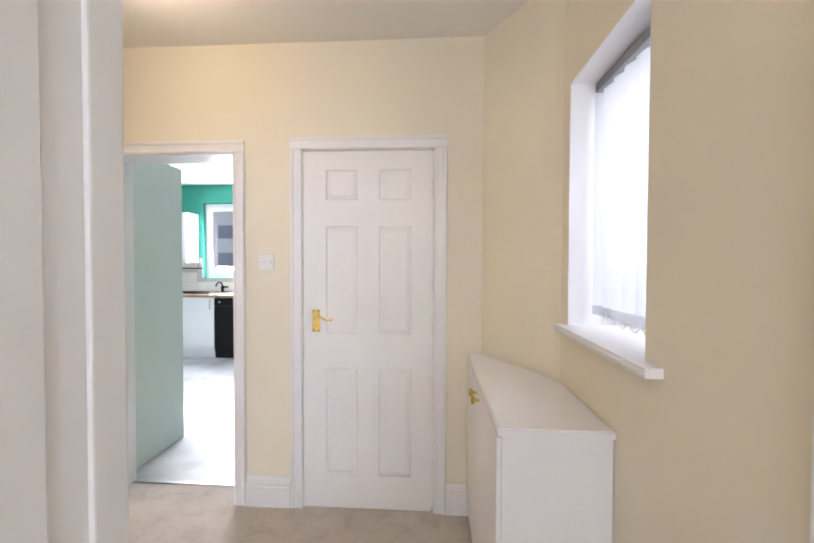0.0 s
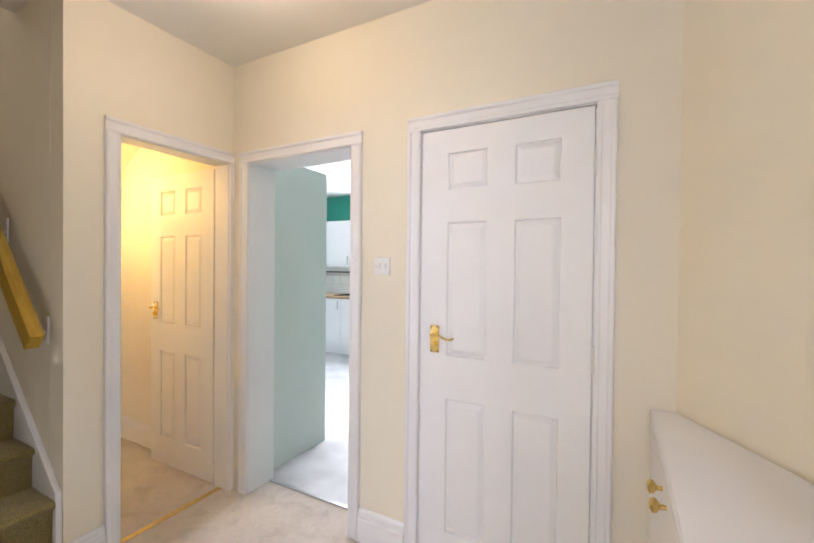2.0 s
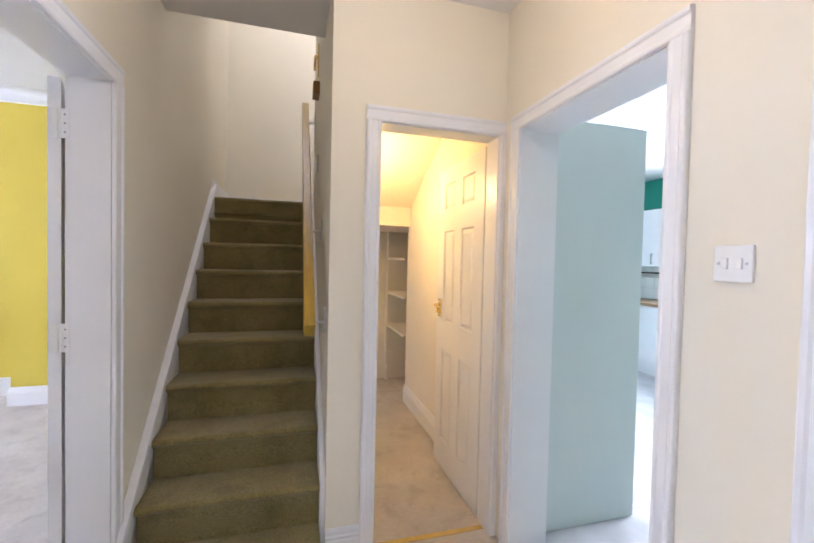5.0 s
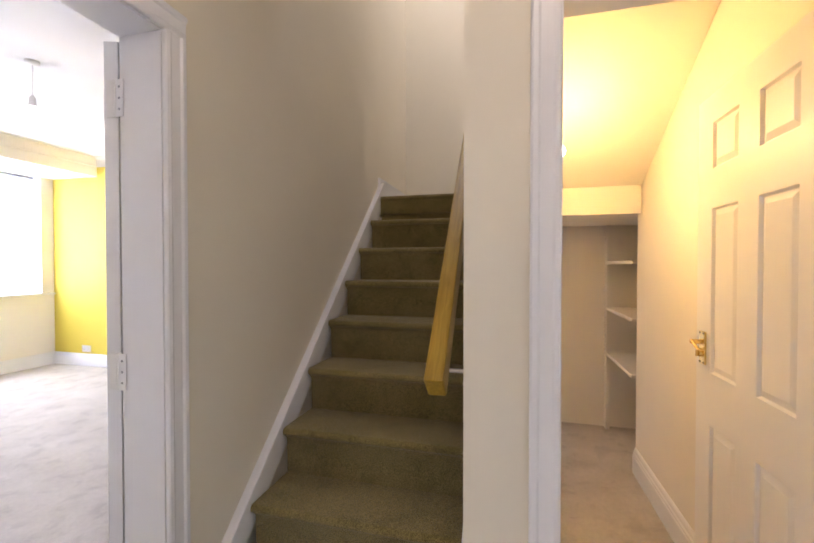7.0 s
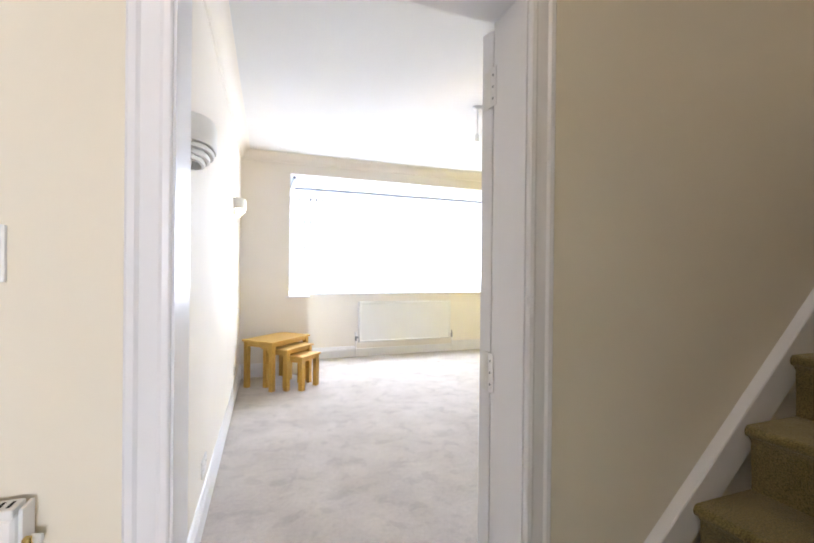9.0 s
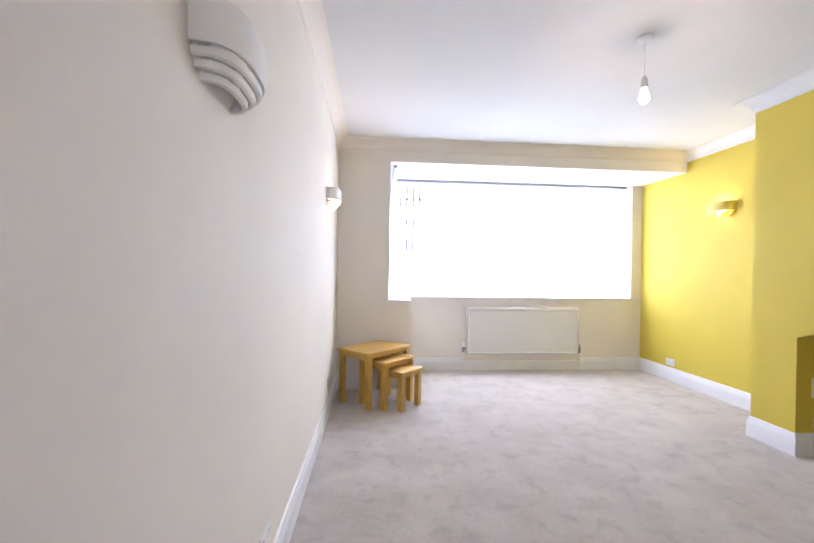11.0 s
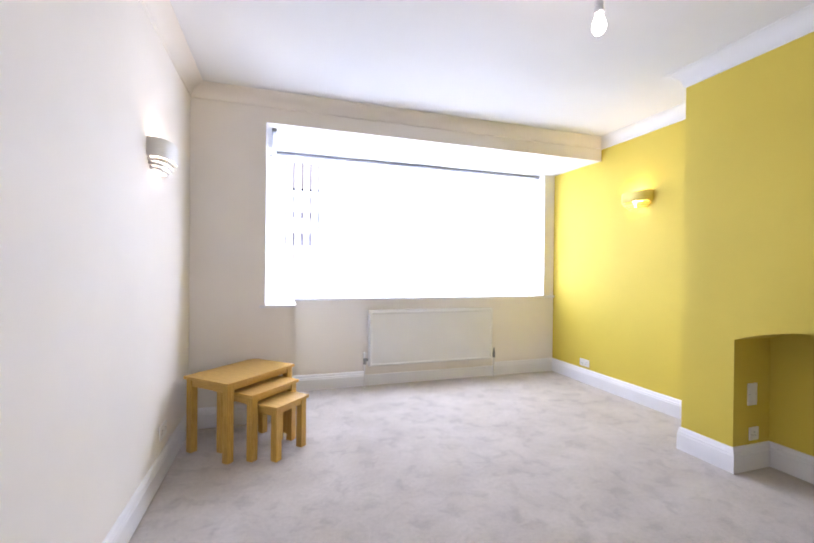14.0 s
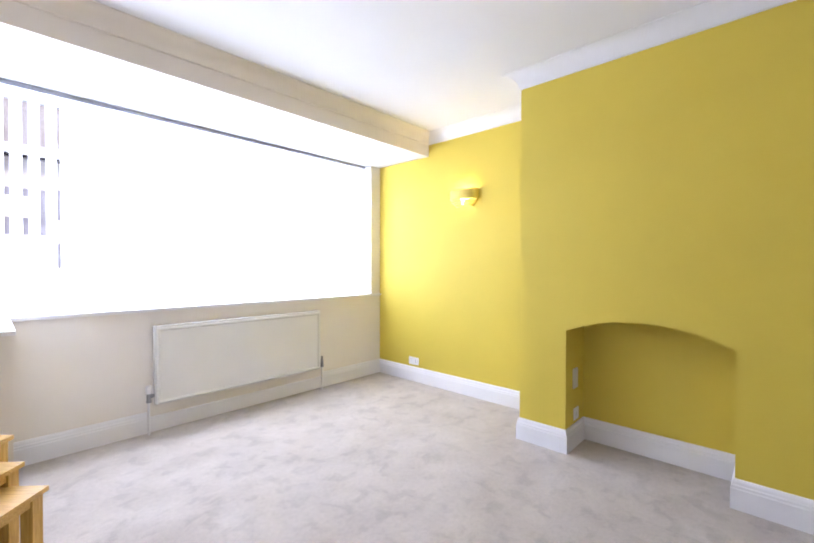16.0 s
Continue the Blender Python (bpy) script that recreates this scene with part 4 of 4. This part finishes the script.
# local x runs away from the camera's side towards the wall, y along the long side
ANG = Matrix(((0.727, -0.687, 0, 0), (-0.687, -0.727, 0, 0), (0, 0, 1, 0), (0, 0, 0, 1)))
for (x, y), w, l, h, label in (((-1.400, -3.195), 0.44, 0.64, 0.540, "largest light oak nesting table standing beside the wall"),
                               ((-1.552, -3.180), 0.37, 0.46, 0.455, "middle light oak table pulled out of its nest"),
                               ((-1.708, -3.135), 0.30, 0.33, 0.375, "smallest light oak table pulled out of its nest")):
    nest_table(Matrix.Translation((x, y, 0)) @ ANG, w, l, h, label)


def wall_lamp(place, mat, label, lit):
    """Bow-fronted ceramic uplighter with three stepped rims below. Local y out of the wall."""
    t = thing("wall_lamp", place, label, "wall lamp", "wall lamps")

    def bow(rx, ry, n=20):
        return [(rx * math.copysign(abs(math.cos(math.pi * i / n)) ** 0.8, math.cos(math.pi * i / n)), ry * math.sin(math.pi * i / n) ** 0.7) for i in range(n + 1)]

    def band(name, outer, inner):
        """A curved strip between the wall and the wall: outer and inner are (rx, ry, z) from the top round to the foot and back."""
        bm = bmesh.new()
        rings = [[bm.verts.new((x, y, z)) for x, y in bow(rx, ry)] for rx, ry, z in outer + inner]
        for a, b in zip(rings, rings[1:] + rings[:1]):
            for i in range(len(a) - 1):
                bm.faces.new((a[i], a[i + 1], b[i + 1], b[i]))
        for k in (0, -1):
            bm.faces.new([g[k] for g in rings])
        bmesh.ops.recalc_face_normals(bm, faces=bm.faces[:])
        sub(name, bm, mat, t, smooth=True)

    band("shade", [(0.160, 0.106, 0.058), (0.162, 0.108, 0.052), (0.162, 0.108, -0.036), (0.158, 0.104, -0.044)], [(0.150, 0.096, -0.044), (0.152, 0.098, 0.058)])
    for rx, ry, z in ((0.148, 0.096, -0.052), (0.128, 0.080, -0.072), (0.104, 0.062, -0.091)):
        band("rim", [(rx + 0.003, ry + 0.003, z), (rx, ry, z - 0.014), (rx - 0.004, ry - 0.004, z - 0.016)], [(rx - 0.012, ry - 0.012, z - 0.016), (rx - 0.010, ry - 0.010, z)])
    for x in (-1, 1):
        bm = bmesh.new()
        add_prism(bm, [(x * 0.150, -0.040), (x * 0.090, -0.108), (x * 0.082, -0.104), (x * 0.138, -0.040)], "y", 0.001, 0.012)
        sub("side_rib", bm, mat, t)
    bm = bmesh.new()
    add_box(bm, -0.05, 0.05, 0.0, 0.006, -0.05, 0.03, 0.001)
    sub("back_plate", bm, PLASTIC, t)
    bm = bmesh.new()
    lathe(bm, [(0.010, -0.035), (0.012, -0.01), (0.018, 0.008), (0.014, 0.020), (0.003, 0.026)], 16, Matrix.Translation((0, 0.045, -0.050)))
    sub("bulb", bm, LAMP_ON if lit else PLASTIC, t, "lit bulb" if lit else "", True)
    return t


EAST = Matrix(((0, -1, 0, LE), (1, 0, 0, 0), (0, 0, 1, 0), (0, 0, 0, 1)))
WEST = Matrix(((0, 1, 0, LW), (-1, 0, 0, 0), (0, 0, 1, 0), (0, 0, 0, 1)))
wall_lamp(Matrix.Translation((0, -3.00, 1.955)) @ EAST, CERAMIC, "white bow-fronted ceramic wall lamp, lit", True)
wall_lamp(Matrix.Translation((0, -0.555, 1.862)) @ EAST, CERAMIC, "white bow-fronted ceramic wall lamp near the door, unlit", False)
wall_lamp(Matrix.Translation((0, -3.44, 2.040)) @ WEST, CERAMIC_Y, "yellow painted bow-fronted ceramic wall lamp, lit", True)
wall_lamp(Matrix.Translation((0, -0.15, 2.040)) @ WEST, CERAMIC_Y, "yellow painted bow-fronted ceramic wall lamp, unlit", False)
bulb_lamp("wall_lamp_glow", (LE - 0.045, -3.00, 1.960), 2.4, (1.0, 0.86, 0.66), 0.012)
bulb_lamp("wall_lamp_glow", (LW + 0.045, -3.44, 2.048), 4.5, (1.0, 0.88, 0.70), 0.012)

# pendant
pend = thing("pendant_light", (-3.065, -1.80, LC), "bare lit bulb hanging on a white flex from a ceiling rose", "pendant light")
bm = bmesh.new()
lathe(bm, [(0.042, 0.0), (0.042, -0.010), (0.034, -0.020), (0.012, -0.026)], 24)
sub("ceiling_rose", bm, PLASTIC, pend, smooth=True)
bm = bmesh.new()
add_tube(bm, (0, 0, -0.02), (0, 0, -0.245), 0.0035, 10)
sub("flex", bm, FLEX, pend)
bm = bmesh.new()
lathe(bm, [(0.006, -0.235), (0.018, -0.25), (0.019, -0.29), (0.022, -0.295), (0.022, -0.305), (0.018, -0.31)], 20)
sub("lampholder", bm, PLASTIC, pend, smooth=True)
bm = bmesh.new()
lathe(bm, [(0.014, -0.31), (0.018, -0.325), (0.030, -0.36), (0.029, -0.378), (0.018, -0.398), (0.004, -0.404)], 24)
sub("bulb", bm, LAMP_ON, pend, "lit bulb", True)

# sockets
plate("socket", Matrix.Translation((LW, -4.14, 0.232)) @ Matrix.Rotation(radians(90), 4, "Z") , 0.146, 0.086, "white double socket on the yellow wall", "socket", (-0.035, 0.035), False)
plate("socket", Matrix.Translation((LE, -3.18, 0.285)) @ Matrix.Rotation(radians(-90), 4, "Z"), 0.146, 0.086, "white double socket on the ivory wall", "socket", (-0.035, 0.035), False)
plate("socket", Matrix.Translation((LE, -1.06, 0.285)) @ Matrix.Rotation(radians(-90), 4, "Z"), 0.146, 0.086, "white double socket near the living room door", "socket", (-0.035, 0.035), False)
plate("blank_plate", Matrix.Translation((-4.72, NA, 0.50)) @ Matrix.Rotation(math.pi, 4, "Z"), 0.086, 0.146, "white plate inside the fireplace niche", "plate")
plate("socket", Matrix.Translation((-4.74, NA, 0.235)) @ Matrix.Rotation(math.pi, 4, "Z"), 0.086, 0.086, "white socket inside the fireplace niche", "socket", (0,), False)


# ---- kitchen ----
tall = thing("larder_cabinet", (-2.235, 2.62, 0), "tall pale grey-green cabinet side beside the kitchen doorway", "cabinet")
bm = bmesh.new()
add_box(bm, -0.26, 0.29, -0.288, 0.32, 0.0, 2.085, 0.002)
sub("body", bm, PANEL, tall)
# dark strip on the cabinet top, painting the shade of the gap above it
bm = bmesh.new()
add_box(bm, -0.26, 0.27, 0.02, 0.315, 2.0855, 2.094)
sub("top_gap_shade", bm, DARK, tall)


def base_unit(x0, x1, label, door=SATIN, handle=STEEL):
    u = thing("base_cabinet", ((x0 + x1) / 2, 5.7, 0), label, "cabinet", "kitchen base units")
    w = (x1 - x0) / 2
    bm = bmesh.new()
    add_box(bm, -w, w, -0.27, 0.295, 0.15, 0.865)
    sub("body", bm, SATIN, u)
    bm = bmesh.new()
    add_box(bm, -w, w, -0.24, -0.22, 0.0, 0.148)
    sub("plinth", bm, SATIN, u)
    bm = bmesh.new()
    add_box(bm, -w + 0.002, w - 0.002, -0.290, -0.271, 0.155, 0.862, 0.002)
    dr = sub("door", bm, door, u)
    bm = bmesh.new()
    add_box(bm, w - 0.062, w - 0.048, -0.318, -0.306, 0.70, 0.83, 0.003)
    add_box(bm, w - 0.060, w - 0.050, -0.306, -0.290, 0.705, 0.715)
    add_box(bm, w - 0.060, w - 0.050, -0.306, -0.290, 0.815, 0.825)
    ob = finish("handle", bm, handle)
    ob.parent = dr
    tagged(ob, "brushed steel handle")
    return u


for a, b in ((-4.90, -4.30), (-4.30, -3.70), (-3.70, -3.10)):
    base_unit(a, b, "white kitchen base unit with a steel bar handle")
dw = thing("dishwasher", (-2.80, 5.7, 0), "black freestanding dishwasher under the worktop", "dishwasher")
bm = bmesh.new()
add_box(bm, -0.297, 0.297, -0.27, 0.29, 0.0, 0.86, 0.004)
sub("body", bm, BLACK, dw)
bm = bmesh.new()
add_box(bm, -0.295, 0.295, -0.292, -0.271, 0.10, 0.74, 0.004)
sub("door", bm, BLACK, dw)
bm = bmesh.new()
add_box(bm, -0.295, 0.295, -0.292, -0.271, 0.745, 0.855, 0.004)
pn = sub("control_panel", bm, BLACK, dw)
bm = bmesh.new()
add_tube(bm, (-0.22, -0.296, 0.80), (-0.22, -0.291, 0.80), 0.012)
ob = finish("button", bm, STEEL)
ob.parent = pn
base_unit(-2.50, -1.90, "white kitchen base unit with a steel bar handle")
top = thing("worktop", (-3.4, 5.7, 0.866), "wood-effect kitchen worktop along the teal wall", "worktop")
bm = bmesh.new()
add_box(bm, -1.5, 1.5, -0.315, 0.298, 0.0, 0.038, 0.004)
sub("slab", bm, WORKTOP_WOOD, top)
sink = thing("sink", (-3.45, 5.70, 0.905), "black inset kitchen sink with drainer", "sink")
bm = bmesh.new()
add_box(bm, -0.45, 0.35, -0.22, 0.20, 0.0, 0.010, 0.003)
sub("rim", bm, BLACK, sink)
bm = bmesh.new()
for i in range(7):
    add_box(bm, -0.40, -0.05, -0.15 + i * 0.045, -0.145 + i * 0.045, 0.0105, 0.014)
sub("drainer_ribs", bm, BLACK, sink)
tap = thing("tap", (-3.22, 5.86, 0.905), "black kitchen mixer tap", "tap")
bm = bmesh.new()
add_tube(bm, (0, 0, 0), (0, 0, 0.10), 0.022)
sub("base", bm, BLACK, tap, smooth=True)
bm = bmesh.new()
pts = [Vector((0, -0.09 * (1 - math.cos(t)), 0.10 + 0.06 * math.sin(t))) for t in [math.pi * i / 10 for i in range(11)]]
for a, b in zip(pts, pts[1:]):
    add_tube(bm, a, b, 0.011, 12)
sub("spout", bm, BLACK, tap, smooth=True)
bm = bmesh.new()
add_box(bm, 0.02, 0.09, -0.012, 0.012, 0.07, 0.095, 0.003)
sub("lever", bm, BLACK, tap)


def wall_unit(x0, x1):
    u = thing("wall_cabinet", ((x0 + x1) / 2, 5.85, 1.36), "white kitchen wall cabinet with a steel handle", "cabinet", "kitchen wall units")
    w = (x1 - x0) / 2
    bm = bmesh.new()
    add_box(bm, -w, w, -0.15, 0.149, 0, 0.75)
    sub("body", bm, SATIN, u)
    bm = bmesh.new()
    add_box(bm, -w + 0.002, w - 0.002, -0.170, -0.151, 0.0, 0.75, 0.002)
    dr = sub("door", bm, SATIN, u)
    bm = bmesh.new()
    add_box(bm, w - 0.10, w - 0.086, -0.198, -0.186, 0.03, 0.17, 0.003)
    add_box(bm, w - 0.098, w - 0.088, -0.186, -0.170, 0.035, 0.045)
    add_box(bm, w - 0.098, w - 0.088, -0.186, -0.170, 0.155, 0.165)
    ob = finish("handle", bm, STEEL)
    ob.parent = dr


for a, b in ((-4.88, -4.28), (-4.28, -3.68)):
    wall_unit(a, b)
# tiled splash-back: tiles proud of the grout, a dark border line
bm = bmesh.new()
add_box(bm, -4.9, -3.612, 5.992, 5.999, 0.905, 1.43)
add_box(bm, -3.611, -1.9, 5.992, 5.999, 0.905, 1.108)
splash = tagged(finish("splashback", bm, GROUT), "white tiled splash-back with a thin dark border", "splash-back", kind="structure")
bm = bmesh.new()
add_box(bm, -0.0735, 0.0735, -0.006, 0, -0.0735, 0.0735, 0.002)
tile = bpy.data.meshes.new("tile")
bm.to_mesh(tile)
bm.free()
tile.materials.append(TILE)
bm = bmesh.new()
add_box(bm, -4.9, -3.612, 5.985, 5.9915, 1.262, 1.280)
part("border_tile", bm, BLACK, splash, "thin black border tile")
for i in range(20):
    for z in (0.981, 1.131, 1.356):
        x = -4.825 + i * 0.15
        if z > 1.1 and x > -3.70:
            continue
        o = new("tile", tile)
        o.location = (x, 5.9915, z)
        o.parent = splash
win = thing("window_3", (-2.68, 6.12, 1.7), "white framed kitchen window", "window", kind="structure")
bm = bmesh.new()
for x in (-0.93, -0.35, 0.87):
    add_box(bm, x, x + 0.065, -0.03, 0.03, -0.525, 0.525)
for z in (-0.59, 0.525):
    add_box(bm, -0.93, 0.935, -0.03, 0.03, z, z + 0.065)
sub("window_frame", bm, UPVC, win)
bm = bmesh.new()
add_box(bm, -0.86, -0.81, -0.045, -0.031, -0.52, 0.52, 0.004)
add_box(bm, -0.40, -0.352, -0.045, -0.031, -0.52, 0.52, 0.004)
add_box(bm, -0.81, -0.40, -0.045, -0.031, 0.47, 0.52, 0.004)
add_box(bm, -0.81, -0.40, -0.045, -0.031, -0.52, -0.47, 0.004)
sub("casement", bm, UPVC, win)
for a, b in ((-0.865, -0.35), (-0.285, 0.87)):
    bm = bmesh.new()
    add_box(bm, a, b, -0.004, 0.002, -0.525, 0.525)
    ob = sub("pane", bm, PANE, win)
    ob.visible_shadow = False

# ---- outside ----
bm = bmesh.new()
add_box(bm, -400, 400, -400, 400, -0.5, -0.2)
tagged(finish("ground", bm, GRASS), "pale concrete paving around the house", "ground", kind="structure")


def house(place, label):
    h = thing("house", place, label, "house")
    bm = bmesh.new()
    add_box(bm, -4, 4, -3, 3, 0, 4.6)
    sub("wall", bm, RENDER_WALL, h)
    bm = bmesh.new()
    add_prism(bm, [(-3.4, 4.6), (3.4, 4.6), (0, 7.2)], "x", -4.3, 4.3)
    sub("roof", bm, ROOFING, h)
    bm = bmesh.new()
    add_box(bm, -4.3, 4.3, 3.40, 3.48, 4.55, 4.62)
    sub("gutter", bm, BLACK, h, "black gutter")
    for x0, x1, z0, z1, net in ((-2.15, -0.72, 2.42, 3.75, True), (-2.60, -2.22, 2.90, 3.80, False), (-2.60, -2.22, 1.45, 2.20, False),
                                (0.9, 2.3, 2.42, 3.75, True), (0.9, 2.3, 0.7, 1.9, False)):
        bm = bmesh.new()
        add_box(bm, x0 - 0.08, x1 + 0.08, 3.0, 3.03, z0 - 0.08, z1 + 0.08)
        w = sub("window", bm, UPVC, h)
        xm = (x0 + x1) / 2
        for a, b in ((x0, xm - 0.02), (xm + 0.02, x1)):
            bm = bmesh.new()
            add_box(bm, a, b, 3.03, 3.034, z0, z1)
            ob = finish("pane", bm, FAR_GLASS)
            ob.parent = w
        if net:
            bm = bmesh.new()
            add_box(bm, x0 + 0.25, x1, 3.035, 3.04, z0 + 0.48, z1 - 0.22)
            ob = finish("net_curtain", bm, RENDER_WALL)
            ob.parent = w
    return h


house(Matrix.Translation((-1.0, -20, -0.2)), "pale rendered house across the road")
house(Matrix.Translation((-5.5, 17, -0.2)) @ Matrix.Rotation(math.pi, 4, "Z"), "pale rendered neighbouring house behind the garden")
